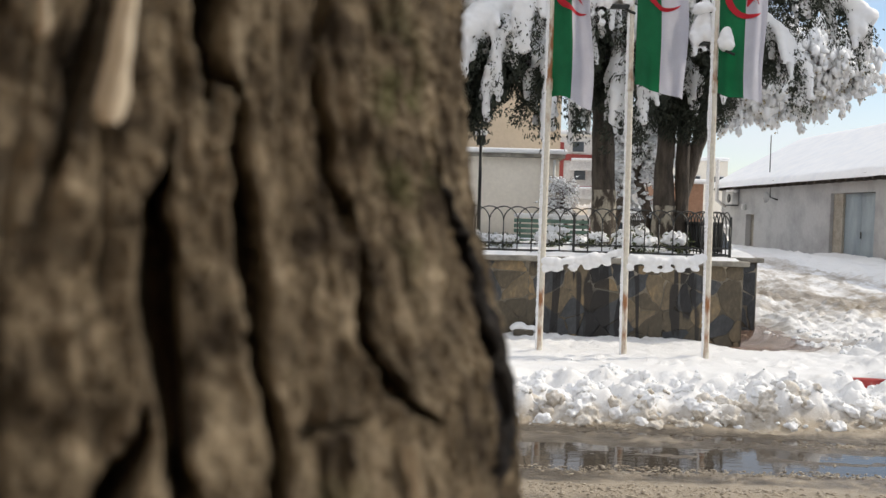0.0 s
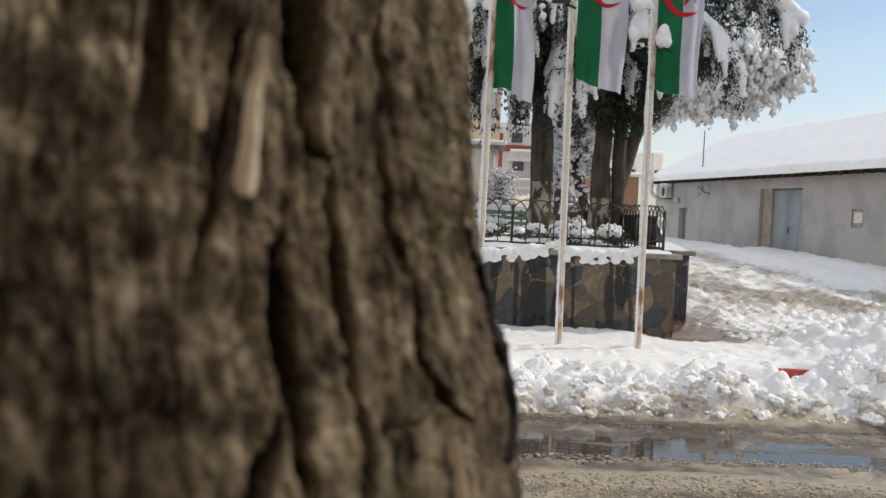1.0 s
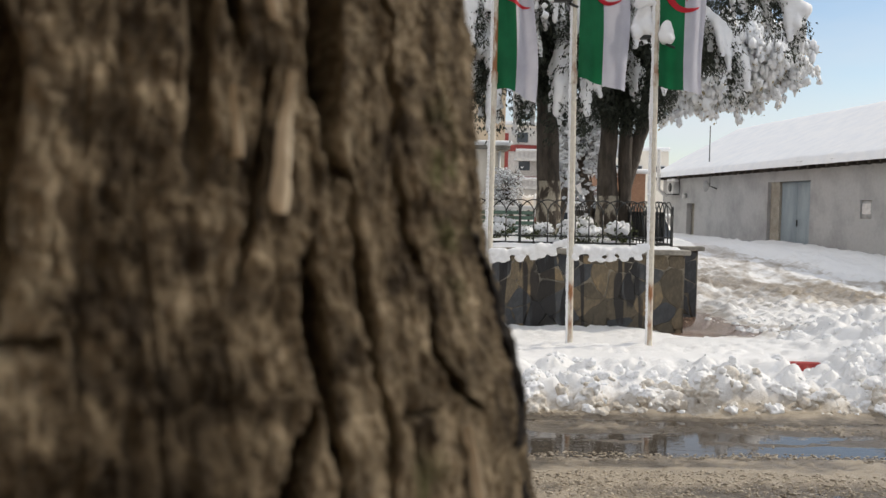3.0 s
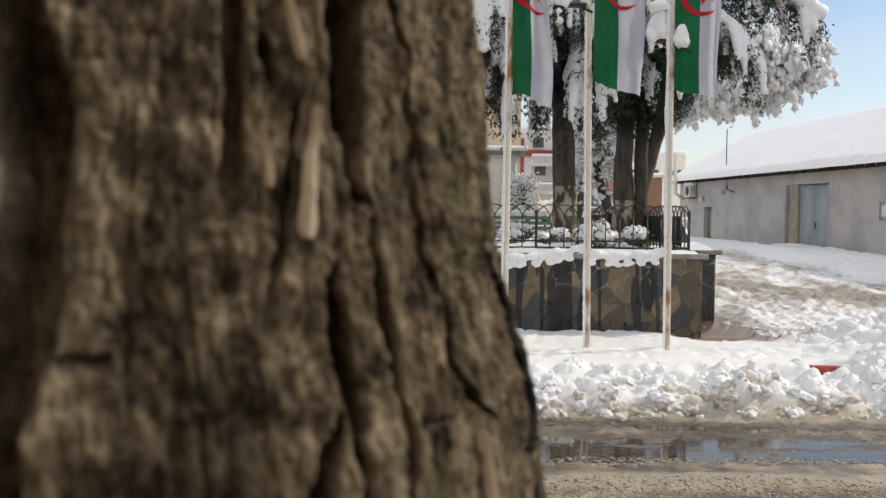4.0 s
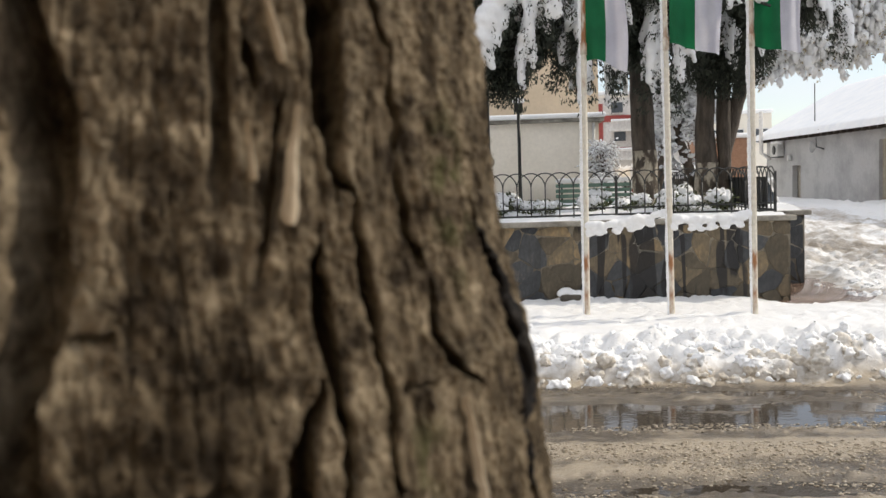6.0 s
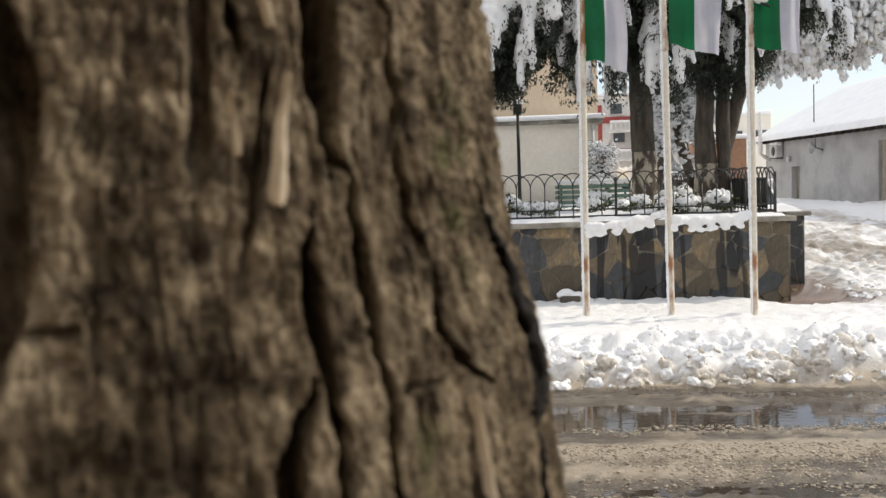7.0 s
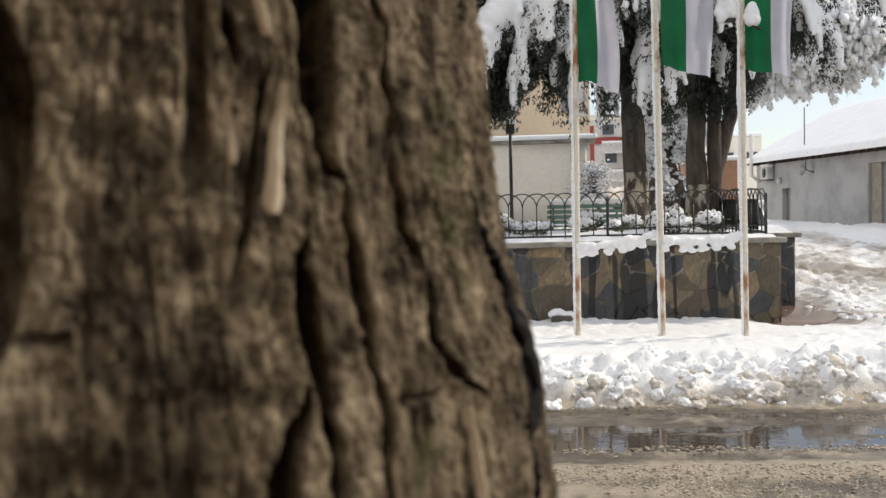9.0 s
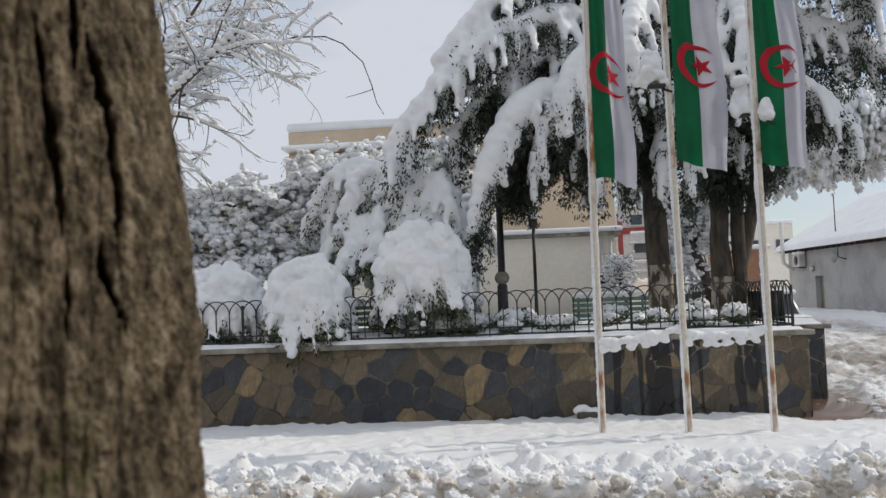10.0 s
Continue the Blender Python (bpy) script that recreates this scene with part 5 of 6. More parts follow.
# ---- snow-laden shrubs along the fence ----
def dome_bush(place, rx, rz, seed, label):
    rng = np.random.default_rng(seed)
    ob = thing("bush", place, label, "bush", "bushes behind the fence")
    snow, leaf, wood = Geo(), Geo(), Geo()
    for k in range(7):
        a = rng.uniform(0, 6.28)
        wood.add(*tube(curve3((0.03 * math.cos(a), 0.03 * math.sin(a), 0), (0.3 * rx * math.cos(a), 0.3 * rx * math.sin(a), 0.5 * rz), (0.75 * rx * math.cos(a), 0.75 * rx * math.sin(a), 1.2 * rz), 8), np.linspace(0.022, 0.006, 8), 6))
    for _ in range(230):
        q = rng.normal(size=3)
        q /= np.linalg.norm(q)
        q[2] = max(q[2], -0.62 + 0.25 * rng.random())
        r = rng.uniform(0.08, 0.15) * rx / 0.55
        blob(snow, (q[0] * rx * 0.84, q[1] * rx * 0.8, rz + q[2] * rz * 0.84), (r, r, r * 0.9), ICO2)
    blob(snow, (0, 0, rz * 1.0), (rx * 0.82, rx * 0.78, rz * 0.74), ICO3)
    for _ in range(110):
        a = rng.uniform(0, 6.28)
        spray(snow, leaf, np.array([0.85 * rx * math.cos(a), 0.8 * rx * math.sin(a), rz * rng.uniform(0.3, 1.1)]), (math.cos(a), math.sin(a), -0.3), 0.13, 0.20, 0.7, rng, 0.62, 30)
    clump(leaf, (0, 0, rz * 0.72), (rx * 0.95, rx * 0.9, rz * 0.62), 1300, rng, 0.06, 0.018)
    part("stem", wood, TWIG, ob)
    part("foliage", leaf, SHRUB_LEAF, ob, shade=False)
    sn = part("snow_cover", snow, SNOW, ob, "thick rounded cap of snow")
    melt(sn, 0.022, 0.20, 0.28)


dome_bush((-4.02, 12.55, 1.2), 0.56, 0.60, 31, "round evergreen bush buried in a snow dome")
dome_bush((-2.72, 12.15, 1.15), 0.56, 0.63, 32, "evergreen bush bowed under a smooth snow cap, hanging over the coping")
dome_bush((-1.20, 12.35, 1.42), 0.64, 0.70, 33, "tall evergreen bush heaped with snow above the fence")


def laden_shrub(place, size, n, seed, label):
    """A loose evergreen bowed down by snow, of radiating boughs."""
    rng = np.random.default_rng(seed)
    ob = thing("shrub", place, label, "shrub", "snowy shrubs in the bed")
    snow, leaf, wood = Geo(), Geo(), Geo()
    wood.add(*tube([(0, 0, 0), (0, 0, size[1] * 0.8)], [0.06, 0.03], 8))
    for k in range(n):
        a = rng.uniform(0, 6.28)
        z = size[1] * rng.uniform(0.45, 1.0)
        ln = size[0] * rng.uniform(0.55, 1.0)
        c = np.array([ln * math.cos(a), 0.7 * ln * math.sin(a), z - rng.uniform(0.2, 0.6)])
        bough(snow, leaf, wood, (0, 0, z), (c[0] * 0.55, c[1] * 0.55, z + 0.12), c, 0.34, 0.28, 0.92, rng, 0.8, 1.05, 40)
    part("limb", wood, TWIG, ob)
    part("foliage", leaf, SHRUB_LEAF, ob, shade=False)
    sn = part("snow_cover", snow, SNOW, ob, "soft snow on every branch")
    melt(sn, 0.028, 0.03, 0.10)


laden_shrub((-1.9, 13.7, 1.15), (1.2, 2.5), 40, 41, "drooping evergreen shrub thickly covered in snow")
laden_shrub((-1.15, 13.2, 1.15), (0.72, 2.2), 30, 43, "narrow evergreen shrub bowed and whitened by snow")
laden_shrub((-0.95, 14.2, 1.15), (0.8, 2.0), 14, 42, "smaller drooping shrub thickly covered in snow")


def frosted_tree(place, top, spread, n, seed, label, leaves=True, hang=0.0, name="snowy_tree", group="", spine=None, fat=1.25):
    """A fine-twigged tree with snow packed on every twig."""
    rng = np.random.default_rng(seed)
    ob = thing(name, place, label, "tree", group)
    wood, snow, leaf = Geo(), Geo(), Geo()
    stem(spine or [(0, 0, 0), (0.04, 0, top * 0.4), (-0.05, 0, top * 0.8)], [0.13, 0.10, 0.08, 0.05][:len(spine)] if spine else [0.11, 0.08, 0.04], "trunk", TWIG, ob, 9)
    for k in range(n):
        a = rng.uniform(0, 6.28)
        z0 = top * rng.uniform(0.25, 0.7)
        ln = spread * rng.uniform(0.35, 1.0)
        tip = np.array([ln * math.cos(a), 0.6 * ln * math.sin(a), min(top, z0 + top * rng.uniform(0.05, 0.5) * (1.1 - ln / spread)) - hang * rng.uniform(0.2, 1.0) * ln / spread])
        root = np.array([0, 0, z0])
        if spine:
            sp = np.asarray(spine, float)
            root = sp[-2] + (sp[-1] - sp[-2]) * rng.uniform(0.0, 1.0)
            tip = root + (ln * math.cos(a), 0.6 * ln * math.sin(a), rng.uniform(-0.75, 0.95) * math.sqrt(max(0.05, 1 - (ln / spread) ** 2)) - 0.25)
        c = curve3(root, (tip + root) * 0.5 + (0, 0, 0.30), tip, 12)
        wood.add(*tube(c, np.linspace(0.022, 0.005, 12), 5, False))
        for q in range(3, 12):
            for _ in range(3):
                w = rng.normal(size=3) * (1, 1, 0.6) + (0, 0, -0.5 * (hang > 0) - 0.1)
                w /= np.linalg.norm(w)
                l2 = rng.uniform(0.12, 0.34)
                tw = np.stack([c[q], c[q] + w * l2 * 0.5 + (0, 0, 0.02), c[q] + w * l2 + (0, 0, -0.05 - 0.3 * hang * l2)])
                wood.add(*tube(tw, [0.006, 0.004, 0.003], 4, False))
                for s in rng.uniform(0.1, 1.05, 5):
                    pos = tw[0] + (tw[2] - tw[0]) * s + rng.normal(size=3) * 0.02 + (0, 0, 0.015)
                    r = fat * rng.uniform(0.022, 0.058)
                    stretch = 1.0 + (1.3 if hang else 0.5) * rng.random()
                    blob(snow, pos, (r, r, r * stretch) if hang else (r * stretch, r, r * 0.85), ICO1, 0.9)
                if leaves:
                    blades(leaf, tw[2] + rng.normal(size=(2, 3)) * 0.02, rng.normal(size=(2, 3)) + (0, 0, -0.8), 0.06, 0.015)
    part("limb", wood, TWIG, ob)
    if leaves:
        part("foliage", leaf, DRY_LEAF, ob, "withered yellow leaves", shade=False)
    part("snow_cover", snow, SNOW, ob, "snow packed on the twigs")


G_ = "frosted trees in the bed"
frosted_tree((-4.6, 14.6, 1.15), 2.95, 1.5, 110, 51, "small bare tree with snow packed on fine twigs", True, 0, group=G_, fat=1.12)
frosted_tree((-2.7, 14.8, 1.15), 3.25, 1.5, 130, 52, "small tree with withered leaves and snow on its twigs", True, 0, group=G_, fat=1.12)
frosted_tree((-1.7, 15.4, 1.15), 3.6, 1.5, 85, 53, "leafy small tree with yellowed leaves under snow", True, 0, group=G_, fat=1.12)
frosted_tree((-6.0, 15.0, 1.15), 1.8, 1.2, 30, 54, "low tree with snow packed on fine twigs", True, 0, group=G_)
frosted_tree((2.9, 18.3, 1.1), 5.0, 1.5, 210, 55, "broad pale tree with hanging twigs white with snow", True, 0.8, spine=[(0, 0, 0), (0.5, 0, 1.9), (2.5, 0, 3.35), (3.75, -0.2, 3.9)], fat=1.15)
frosted_tree((2.12, 19.0, 1.1), 1.5, 0.42, 12, 56, "bare shrub dusted with snow before the annex", False, 0, "snowy_shrub", fat=0.45)
frosted_tree((3.45, 17.0, 1.1), 2.6, 0.75, 50, 57, "small dark-stemmed tree packed with snow behind the conifers", False, 0, spine=[(0, 0, 0), (-0.02, 0, 0.75), (-0.25, 0, 1.45), (-0.12, 0, 2.3)], fat=0.75)

# ---- bare tree over the fence ----
def bare_tree():
    rng = np.random.default_rng(61)
    ob = thing("bare_tree", (-5.85, 13.2, 1.1), "leafless tree with thin twigs carrying lines of snow", "tree")
    o = np.array([-5.85, 13.2, 1.1])
    stem([(0, 0, 0), (0.05, 0, 1.4), (0.25, -0.1, 2.9), (0.1, 0, 4.2), (0.2, 0, 5.6)], [0.17, 0.14, 0.12, 0.08, 0.03], "trunk", TWIG, ob, 12)
    wood, snow = Geo(), Geo()

    def branch(p, heading, ln, r, level):
        n = 8
        pts = [np.array(p)]
        h = np.array(heading, float)
        for _ in range(n):
            h = h + rng.normal(size=3) * 0.13 + np.array([0, 0, -0.045 if level > 0 else -0.02])
            h /= np.linalg.norm(h)
            pts.append(pts[-1] + h * ln / n)
        pts = np.array(pts)
        rad = np.linspace(r, max(0.003, r * 0.35), n + 1)
        wood.add(*tube(pts, rad, 6 if level < 2 else 4, False))
        flat = np.abs(np.gradient(pts, axis=0)[:, 2]) < 0.75 * ln / n
        run = rng.random() < (1.0, 1.0, 0.6, 0.2)[level]
        for i in range(n):
            if run and flat[i] and rng.random() < 0.85:
                for s in (0.0, 0.33, 0.66):
                    q = pts[i] + (pts[i + 1] - pts[i]) * s
                    k = max(rad[i], 0.008) * rng.uniform(1.0, 1.5) + (0.036, 0.026, 0.013, 0.006)[level]
                    blob(snow, q + (0, 0, 0.7 * k), (k * 1.3, k * 1.1, k), ICO1)
        if level < 3:
            for i in range(2, n + 1):
                for _ in range(2 if level < 2 else 1):
                    if rng.random() < (0.75, 0.62, 0.42)[level]:
                        side = h * 0.5 + rng.normal(size=3) * np.array([0.7, 0.5, 0.55])
                        branch(pts[i], side / np.linalg.norm(side), ln * rng.uniform(0.3, 0.55), rad[i] * 0.6, level + 1)

    branch((0.2, -0.1, 2.7), (0.80, -0.06, 0.62), 2.9, 0.05, 0)
    branch((0.2, -0.1, 3.1), (0.75, 0.1, 0.75), 2.6, 0.045, 0)
    branch((0.1, 0, 3.8), (0.72, -0.1, 0.6), 2.6, 0.04, 0)
    branch((0.1, 0, 3.4), (-0.7, 0.2, 0.7), 2.2, 0.045, 0)
    # the long hanging twig
    hang = np.array([(-2.55, 13.0, 5.6), (-2.3, 13.0, 5.48), (-2.02, 13.0, 5.2), (-1.9, 13.0, 4.85), (-1.84, 13.0, 4.6), (-1.74, 13.0, 4.42)]) - o
    wood.add(*tube(hang, [0.010, 0.009, 0.008, 0.007, 0.006, 0.004], 5, False))
    wood.add(*tube(np.array([(-3.5, 13.0, 5.5), (-3.0, 13.0, 5.62), (-2.55, 13.0, 5.6)]) - o, [0.014, 0.012, 0.010], 5, False))
    wood.add(*tube(np.array([(-1.88, 13.0, 4.8), (-2.05, 13.0, 4.75), (-2.28, 13.0, 4.7)]) - o, [0.007, 0.006, 0.004], 5, False))
    part("limb", wood, TWIG, ob)
    part("snow_cover", snow, SNOW, ob, "snow lying along the twigs")


bare_tree()

# ---- furniture of the little park ----
def lamp_post():
    ob = thing("lamp_post", (-0.17, 13.5, 1.15), "black cast-iron lamp post with a banded shaft", "lamp post")
    part("shaft", Geo().add(*tube([(0, 0, 0), (0, 0, 0.78), (0, 0, 0.8), (0, 0, 2.4)], [0.085, 0.075, 0.055, 0.045], 14)), IRON, ob)
    g = Geo()
    prof = [(0.05, 0.80), (0.095, 0.84), (0.11, 0.89), (0.095, 0.94), (0.06, 0.98)]
    g.add(*tube([(0, 0, z) for _, z in prof], [r for r, _ in prof], 16))
    part("collar", g, CAP, ob, "pale stone-coloured collar")
    part("plinth", box(-0.13, 0.13, -0.13, 0.13, -0.05, 0.12, 0.015), IRON, ob)
    ob = thing("lantern_pole", (0.33, 15.0, 1.15), "thin black garden lantern pole with a snowy top", "lamp post")
    part("shaft", Geo().add(*tube([(0, 0, 0), (0, 0, 0.5), (0, 0, 1.72)], [0.045, 0.03, 0.026], 10)), IRON, ob)
    part("head", box(-0.07, 0.07, -0.07, 0.07, 1.70, 1.86, 0.02), IRON, ob)
    g = Geo()
    blob(g, (0, 0, 1.89), (0.11, 0.11, 0.06), ICO3)
    part("snow_cover", g, SNOW, ob, "cap of snow")


def bench(place, turn, label):
    ob = thing("bench", place, label, "bench", "park benches", turn=turn)
    for k in range(6):
        part("slat", box(-0.62, 0.62, 0.20 + 0.02 * k, 0.225 + 0.02 * k, 0.42 + 0.085 * k, 0.48 + 0.085 * k, 0.006), GREEN_PAINT, ob)
    for k in range(4):
        part("slat", box(-0.62, 0.62, -0.2 + 0.1 * k, -0.12 + 0.1 * k, 0.40, 0.43, 0.006), GREEN_PAINT, ob)
    for x in (-0.52, 0.52):
        part("leg", box(x - 0.025, x + 0.025, -0.18, -0.13, 0, 0.4, 0.006), IRON, ob)
        part("leg", box(x - 0.025, x + 0.025, 0.16, 0.21, 0, 0.42, 0.006), IRON, ob)
        part("back_stay", Geo().add(*tube([(x, 0.2, 0.40), (x, 0.36, 0.94)], 0.02, 6)), IRON, ob)
    g = Geo()
    rng = np.random.default_rng(int(abs(place[0]) * 100))
    for x in np.arange(-0.58, 0.6, 0.05):
        blob(g, (x, -0.03, 0.46), (0.06, 0.2, 0.07 * rng.uniform(0.7, 1.2)), ICO2)
        blob(g, (x, 0.34, 0.96), (0.05, 0.05, 0.05 * rng.uniform(0.6, 1.2)), ICO2)
    sn = part("snow_cover", g, SNOW, ob, "snow on seat and backrest")
    melt(sn, 0.02)


def car(place, turn, paint, snow_deep, label):
    """A small hatchback."""
    ob = thing("car", place, label, "car", turn=turn)

    def loft(sections):
        g = Geo()
        n = len(sections[0])
        g.add([p for sec in sections for p in sec], [(i * n + j, i * n + (j + 1) % n, (i + 1) * n + (j + 1) % n, (i + 1) * n + j) for i in range(len(sections) - 1) for j in range(n)] + [tuple(range(n))[::-1], tuple((len(sections) - 1) * n + j for j in range(n))])
        return g
    lower = [[(x, -w, 0.25), (x, w, 0.25), (x, w * 1.03, 0.55), (x, w * 0.97, h), (x, -w * 0.97, h), (x, -w * 1.03, 0.55)] for x, w, h in ((-1.95, 0.70, 0.62), (-1.85, 0.80, 0.74), (-1.0, 0.83, 0.88), (0, 0.83, 0.90), (1.2, 0.83, 0.90), (1.85, 0.80, 0.86), (1.98, 0.72, 0.70))]
    part("body", loft(lower), paint, ob)
    upper = [[(x0, -0.74, 0.86), (x0, 0.74, 0.86), (x1, w, z), (x1, -w, z)] for x0, x1, w, z in ((-1.0, -1.0, 0.70, 0.88), (-0.7, -0.35, 0.58, 1.40), (0.6, 0.6, 0.60, 1.45), (1.3, 1.2, 0.58, 1.38), (1.75, 1.75, 0.66, 0.90))]
    part("cabin", loft(upper), paint, ob)
    g = Geo()
    g.add([(-0.97, -0.64, 0.93), (-0.97, 0.64, 0.93), (-0.46, 0.54, 1.36), (-0.46, -0.54, 1.36)], [(0, 1, 2, 3)])
    part("windscreen", g, GLASS, ob, shade=False)
    for sg in (-1, 1):
        g = Geo()
        g.add([(-0.6, sg * 0.735, 0.93), (1.25, sg * 0.735, 0.93), (1.1, sg * 0.62, 1.36), (-0.3, sg * 0.61, 1.36)], [(0, 1, 2, 3)])
        part("side_window", g, GLASS, ob, shade=False)
        for x in (-1.25, 1.25):
            w = part("wheel", Geo().add(*tube([(x, sg * 0.66, 0.3), (x, sg * 0.84, 0.3)], 0.30, 20)), RUBBER, ob)
            part("rim", Geo().add(*tube([(x, sg * 0.82, 0.3), (x, sg * 0.85, 0.3)], 0.19, 16)), GREY_PLASTIC, w)
        part("headlight", box(-1.93, -1.86, sg * 0.62 - 0.1, sg * 0.62 + 0.1, 0.60, 0.70, 0.02), GLASS, ob)
    g = Geo()
    rng = np.random.default_rng(71)
    for x in np.arange(-1.7, 1.7, 0.14):
        for y in np.arange(-0.62, 0.66, 0.14):
            z = 0.86 if x < -0.75 else (1.40 if x < 1.3 else 1.2)
            blob(g, (x, y * (0.9 if z > 1 else 1.1), z), (0.13, 0.13, snow_deep * rng.uniform(0.8, 1.2)), ICO1)
    sn = part("snow_cover", g, SNOW, ob, "thick snow on roof and bonnet")
    melt(sn, 0.04)


lamp_post()
bench((-2.25, 14.0, 0.80), 4, "green slatted park bench heaped with snow")
bench((1.52, 15.2, 0.78), -5, "green slatted park bench with snow on its seat")
car((5.45, 21.5, 0.22), 84, CAR_PAINT, 0.06, "white small car parked in the side street, snow on its roof")
car((3.9, 24.0, 0.40), 10, BRICK_RED, 0.30, "red small car parked under deep snow")

# ---- fittings on the poles ----
def pole_light(place, width, tall, label, seed):
    rng = np.random.default_rng(seed)
    ob = thing("floodlight", place, label, "floodlight")
    part("housing", box(-0.6 * width, -0.03, -0.05, 0.05, -0.01, 0.03, 0.01), IRON, ob)
    part("arm", Geo().add(*tube([(-0.06, 0, -0.02), (0.04, 0.0, -0.06)], 0.015, 6)), IRON, ob)
    g = Geo()
    for k in range(46):
        h, a = rng.random(), rng.uniform(0, 6.28)
        reach = (1 - 0.75 * h) * rng.random() ** 0.5
        blob(g, (-0.52 * width + 0.5 * width * reach * math.cos(a) + 0.10 * width * h, 0.10 * reach * math.sin(a), 0.02 + tall * h), (0.05, 0.05, 0.055), ICO2)
    sn = part("snow_cover", g, SNOW, ob, "heap of snow on top")
    melt(sn, 0.016, 0.02, 0.08)


pole_light((1.79, 10.17, 3.98), 0.40, 0.36, "dark floodlight on a pole under a snow heap", 91)
pole_light((2.86, 10.16, 3.57), 0.14, 0.16, "small dark floodlight capped with snow", 92)
pole_light((2.68, 10.24, 3.62), 0.24, 0.34, "snow-heaped lamp bracket behind a flagpole", 94)
pole_light((2.70, 10.22, 3.96), 0.26, 0.05, "snow-caked bracket on a flagpole", 93)


# ---- low plants in the bed ----
def low_plant(seed):
    rng = np.random.default_rng(seed)
    ob = thing("low_plant", (0, 0, 0), "low leafy plant poking out of the snow", "plant", "low plants behind the fence")
    leaf, snow = Geo(), Geo()
    clump(leaf, (0, 0, 0.13), (0.25, 0.20, 0.18), 260, rng, 0.055, 0.014)
    for _ in range(26):
        q = rng.normal(size=3)
        q /= np.linalg.norm(q)
        r = rng.uniform(0.012, 0.048)
        blob(snow, (q[0] * 0.19, q[1] * 0.13, 0.15 + abs(q[2]) * 0.10), (r, r, r * 0.8), ICO2)
    blob(snow, (0, 0, 0.18), (0.18, 0.13, 0.07), ICO3)
    part("foliage", leaf, SHRUB_LEAF, ob, shade=False)
    sn = part("snow_cover", snow, SNOW, ob, "dabs of snow")
    melt(sn, 0.016, 0.10, 0.06)
    return ob


PLANTS = [low_plant(101), low_plant(102)]
_rng = np.random.default_rng(103)
for k in range(46):
    px, py = _rng.uniform(-2.4, 3.0), _rng.uniform(12.35, 14.8)
    spot = pose(px, py, float(bed_height(np.array(px), np.array(py))) - 0.03, 0, 0, _rng.uniform(0, 360)) @ Matrix.Scale(_rng.uniform(0.55, 1.15), 4)
    if k < 2:
        PLANTS[k].matrix_world = spot
    else:
        copy_thing(PLANTS[k % 2], spot)

# ---- fittings on the shed's front ----
def on_shed(u, v, z):
    """A place u along the facade and v out in front of it."""
    a = radians(-86.3)
    return (12.02 + u * math.cos(a) + v * math.sin(a), 42.6 + u * math.sin(a) - v * math.cos(a), 0.3 + z)


def shed_fittings():
    turn = -86.3
    ob = thing("air_conditioner", on_shed(1.75, 0.18, 2.2), "grey outdoor air-conditioner unit with snow on top", "air conditioner", turn=turn)
    part("casing", box(-0.4, 0.4, -0.15, 0.15, 0, 0.55, 0.02), GREY_PLASTIC, ob)
    part("fan_grille", Geo().add(*tube([(0.08, -0.155, 0.27), (0.08, -0.17, 0.27)], 0.2, 20)), IRON, ob)
    part("bracket", box(-0.35, 0.35, -0.14, 0.16, -0.05, -0.005), IRON, ob, shade=False)
    g = Geo()
    for x in np.arange(-0.36, 0.4, 0.08):
        blob(g, (x, 0, 0.60), (0.1, 0.16, 0.10), ICO2)
    part("snow_cover", g, SNOW, ob, "cap of snow")
    ob = thing("satellite_dish", on_shed(6.2, 0.3, 2.45), "small grey satellite dish on a wall bracket", "satellite dish", turn=turn)
    g = Geo()
    prof = [(0.02, 0.0), (0.11, 0.03), (0.19, 0.07), (0.23, 0.11)]
    g.add(*tube([(-z, -z - 0.02, 0) for _, z in prof], [r for r, _ in prof], 18, False))
    part("dish", g, GREY_PLASTIC, ob)
    part("bracket", Geo().add(*tube([(0, 0.3, -0.1), (0, 0.0, 0.0), (0, 0.0, 0.6)], 0.025, 8)), IRON, ob)
    ob = thing("antenna_mast", on_shed(5.1, -0.1, 2.95), "thin rooftop antenna mast", "antenna", turn=turn)
    part("mast", Geo().add(*tube([(0, 0, -0.2), (0, 0, 2.0)], 0.022, 6)), IRON, ob)
    ob = thing("vent_pipe", on_shed(0.9, 0.16, 2.3), "white flue pipe rising past the eaves, snow-topped", "flue", turn=turn)
    part("pipe", Geo().add(*tube([(0, 0, -0.2), (0, -0.4, 0.1), (0, -0.4, 1.9)], 0.09, 10)), PALE, ob)
    ob = thing("wall_lamp", on_shed(2.9, 0.08, 2.1), "small round wall lamp on the shed", "lamp", turn=turn)
    part("lamp_body", Geo().add(*tube([(0, 0.08, 0), (0, -0.06, 0)], 0.12, 14)), GREY_PLASTIC, ob)


shed_fittings()

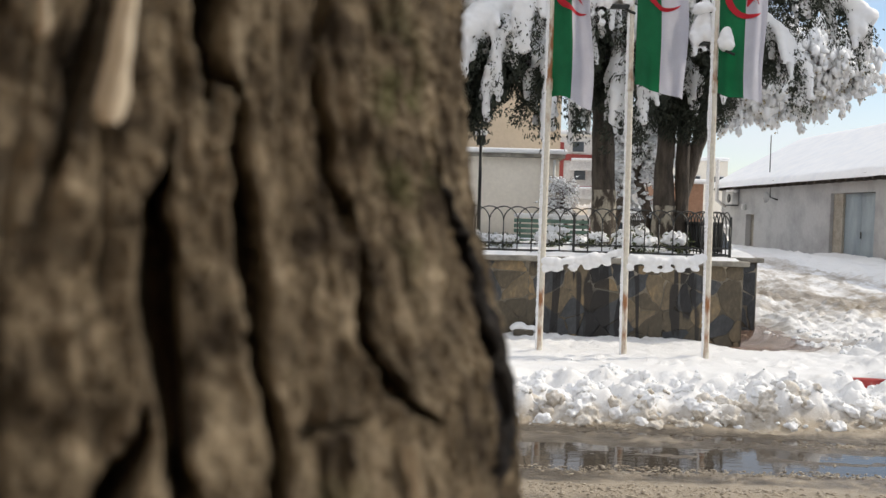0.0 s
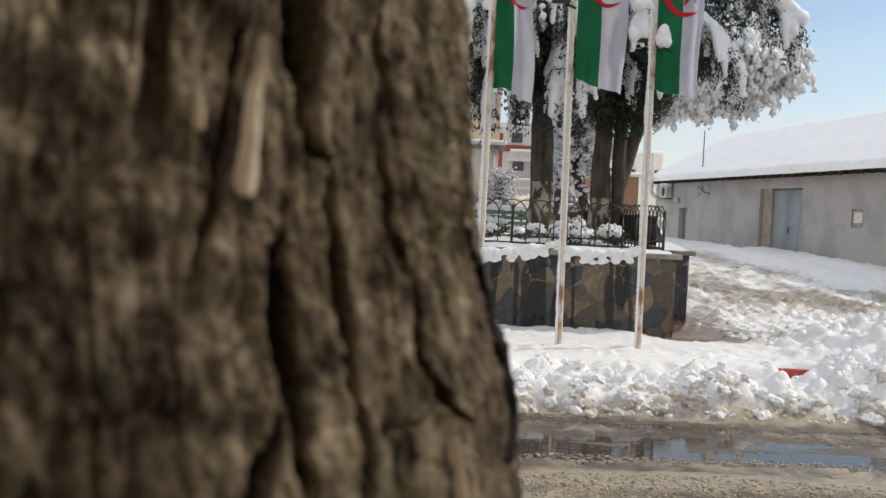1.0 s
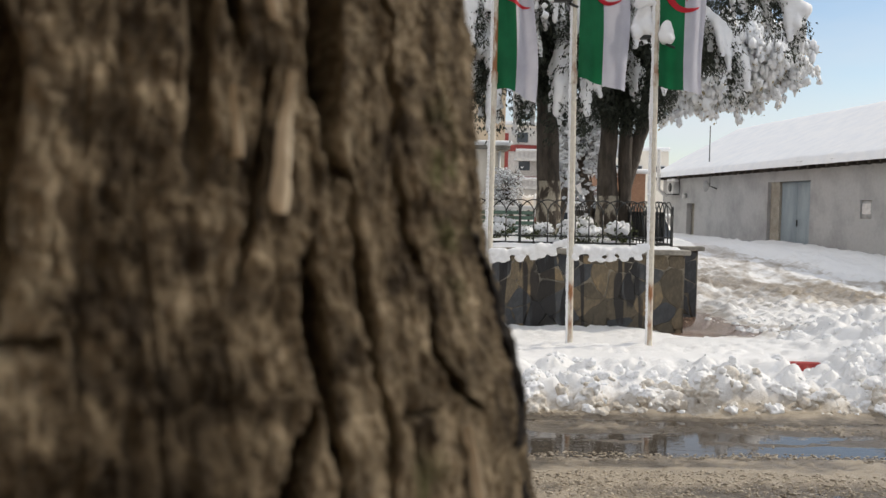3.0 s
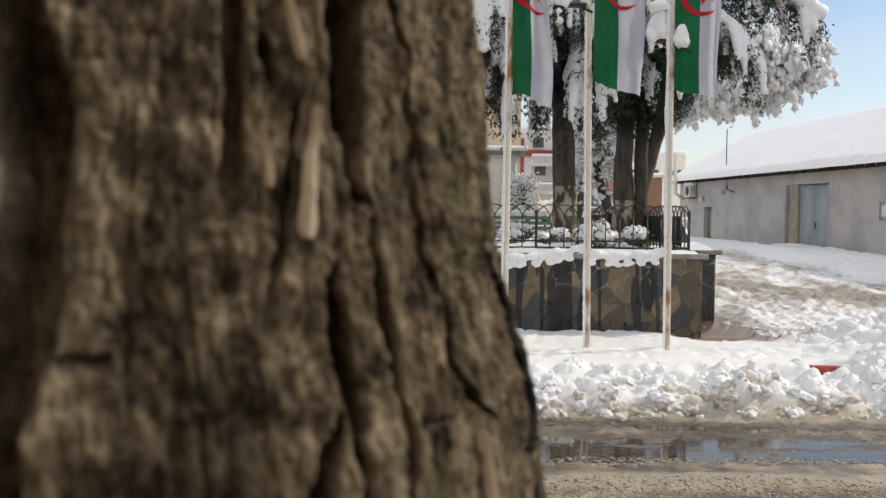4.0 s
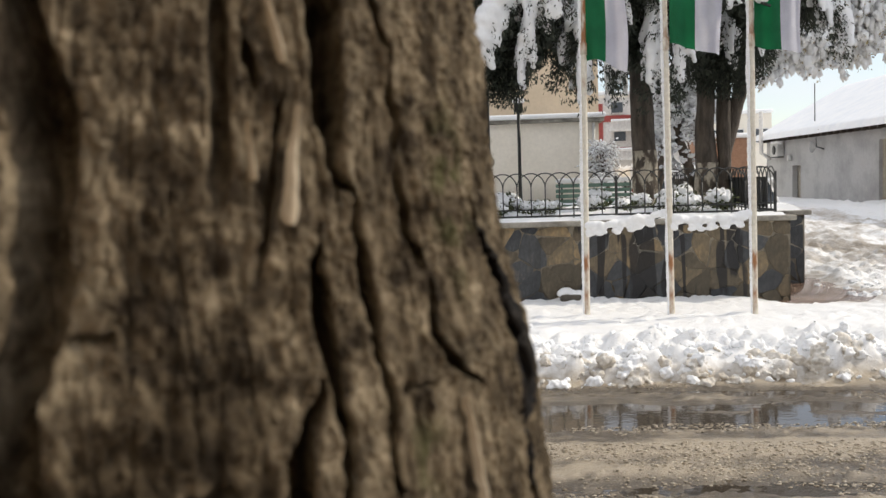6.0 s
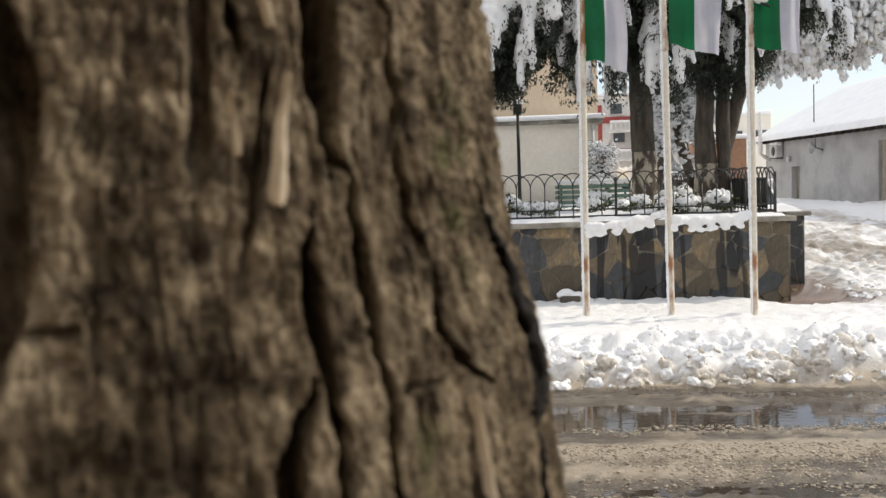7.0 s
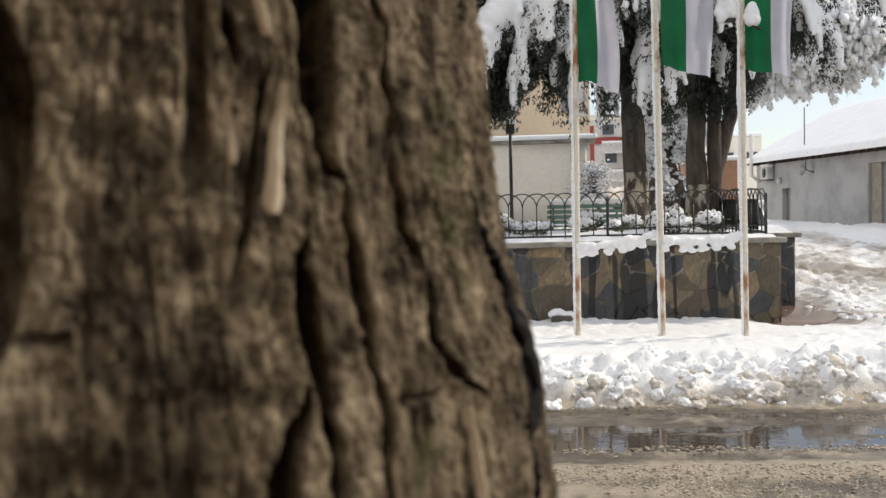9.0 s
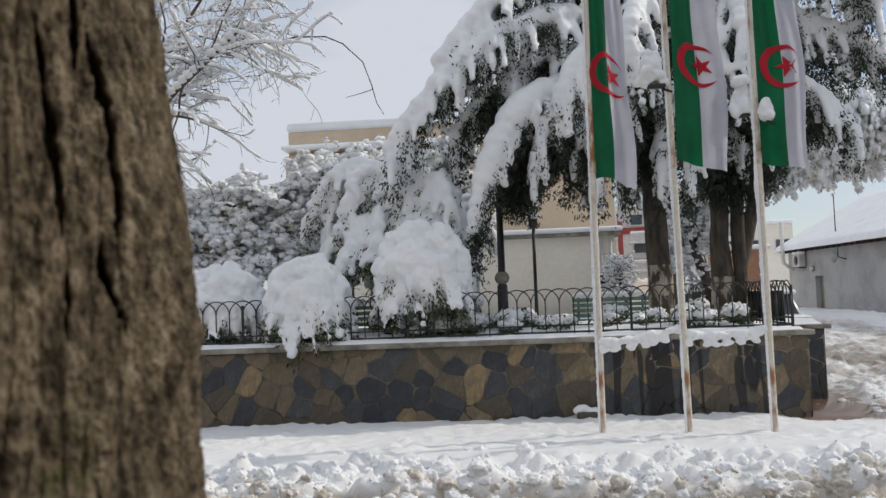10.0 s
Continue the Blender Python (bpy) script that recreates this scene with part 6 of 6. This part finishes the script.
# ---- snow clods and slush crumbs ----
def clods():
    rng = np.random.default_rng(81)
    n = 4200
    x = rng.uniform(-4.6, 8.6, n)
    y = 7.72 + np.abs(rng.normal(size=n)) * 0.55
    far = rng.random(n) < 0.28
    x = np.where(far, rng.uniform(4.4, 9.0, n), x)
    y = np.where(far, rng.uniform(8.0, 13.5, n), y)
    z = ground_height(x[None], y[None])[0]
    clean, dirty_ = Geo(), Geo()
    for k in range(n):
        r = 0.011 + 0.068 * rng.random() ** 3.6
        if z[k] < 0.0:
            continue
        mud = rng.random() < 0.55 * float(smooth(8.5, 7.8, y[k]))
        v, f = ICO2
        v = v * (1 + 0.5 * (RNG.random((len(v), 1)) - 0.5))
        (dirty_ if mud else clean).add(np.array([x[k], y[k], z[k] - 0.05 * r]) + v * np.array([r * rng.uniform(0.8, 1.4), r, r * rng.uniform(0.7, 1.0)]), f)
    white = part("snow_clods", clean, SNOW)
    melt(white, 0.0115, 0.05, 0.03)
    tagged(white, "broken white clods on the ploughed snow bank", "snow", kind="stuff")
    brown = part("dirty_snow_clods", dirty_, DIRTY)
    melt(brown, 0.013, 0.06, 0.035)
    tagged(brown, "brown-stained clods at the foot of the snow bank", "snow", kind="stuff")
    # the one large lump
    g = Geo()
    for k in range(26):
        q = rng.normal(size=3) * (0.10, 0.07, 0.07)
        blob(g, (2.86 + q[0], 8.14 + q[1], 0.10 + q[2]), 0.07 + 0.05 * rng.random(3), ICO2, 0.2)
    lump = part("snow_lump", g, DIRTY)
    melt(lump, 0.015, 0.03, 0.05)
    tagged(lump, "large dirty lump of packed snow on the bank", "snow lump")


def crumbs():
    rng = np.random.default_rng(83)
    n = 120000
    x = rng.uniform(-3.5, 6.5, n)
    y = rng.uniform(4.4, 7.75, n)
    band = fbm(x * 0.7, y * 3.4, 95, 4) + 0.13 * np.sin(y * 9.0 + 1.5 * fbm(x * 0.4, y * 0, 97, 2)) - 0.25 * np.exp(-((y - 6.95) / 0.22) ** 2)
    keep = band > 0.51 + 0.15 * rng.random(n)
    x, y = x[keep], y[keep]
    z = np.maximum(road_height(x[None], y[None])[0], 0.0)
    g = Geo()
    for k in range(len(x)):
        r = 0.002 + 0.009 * rng.random() ** 4
        v, f = ICO1
        v = v * (1 + 0.5 * (RNG.random((len(v), 1)) - 0.5))
        g.add(np.array([x[k], y[k], z[k] + 0.2 * r]) + v * np.array([r * 1.5, r * 1.2, r * 0.55]), f)
    tagged(part("slush_crumbs", g, CRUMB), "tan crumbs of slush in rows along the wet road", "slush", kind="stuff")


DIRTY = surface("dirty_snow", (0.52, 0.46, 0.38), (0.78, 0.76, 0.72), 9.0, 0.7, 0.6, 60.0, depth=0.01)
CRUMB = surface("slush_crumb", (0.27, 0.225, 0.165), (0.52, 0.45, 0.35), 4.0, 0.35, 0.3, 120.0, by_island=0.5)
clods()
crumbs()

# ---- stones of the wall ----
DARK_SPOTS = [(-0.57, 0.85, 0.24, 0.15), (-0.09, 0.57, 0.20, 0.26), (0.22, 0.65, 0.10, 0.12), (-0.89, 0.39, 0.20, 0.13), (0.41, 1.0, 0.12, 0.16), (0.81, 1.0, 0.12, 0.12),
              (0.5, 0.35, 0.22, 0.13), (1.32, 0.44, 0.26, 0.22), (-3.6, 0.68, 0.16, 0.16), (-3.42, 0.36, 0.16, 0.16), (-2.3, 0.71, 0.22, 0.16), (-1.9, 0.44, 0.30, 0.20),
              (-1.29, 0.6, 0.24, 0.24), (-2.87, 0.72, 0.10, 0.14), (-3.9, 0.8, 0.10, 0.18), (-3.6, 0.92, 0.16, 0.10), (-3.2, 0.93, 0.10, 0.08), (-2.8, 0.42, 0.20, 0.10), (2.1, 0.9, 0.14, 0.2), (3.2, 0.5, 0.1, 0.25)]


def lay_stones(owner, x0, x1, y, z0, z1, size, seed, dark=0.12):
    rng = random.Random(seed)
    for poly in stone_cells(x0, x1, z0, z1, size, 0.010, rng):
        g, (cx, cz) = stone_mesh(poly, rng, rng.uniform(0.004, 0.012))
        slate = rng.random() < dark or any(((cx - a) / w) ** 2 + ((cz - b) / h) ** 2 < 1 for a, b, w, h in DARK_SPOTS)
        st = part("stone", g, SLATE if slate else TAN_STONE, owner, shade=False)
        st.location = (cx, y, cz)


lay_stones(wall, -5.2, 0.9, WALL_Y, 0.12, 1.165, 0.28, 5)
lay_stones(wall, 0.9, 3.56, WALL_Y, 0.12, 1.165, 0.27, 6)
# all slate here: the stone colour stands in for shade on the return
lay_stones(wall_back, 3.60, 4.32, 13.55, 0.1, 1.145, 0.3, 7, 1.0)
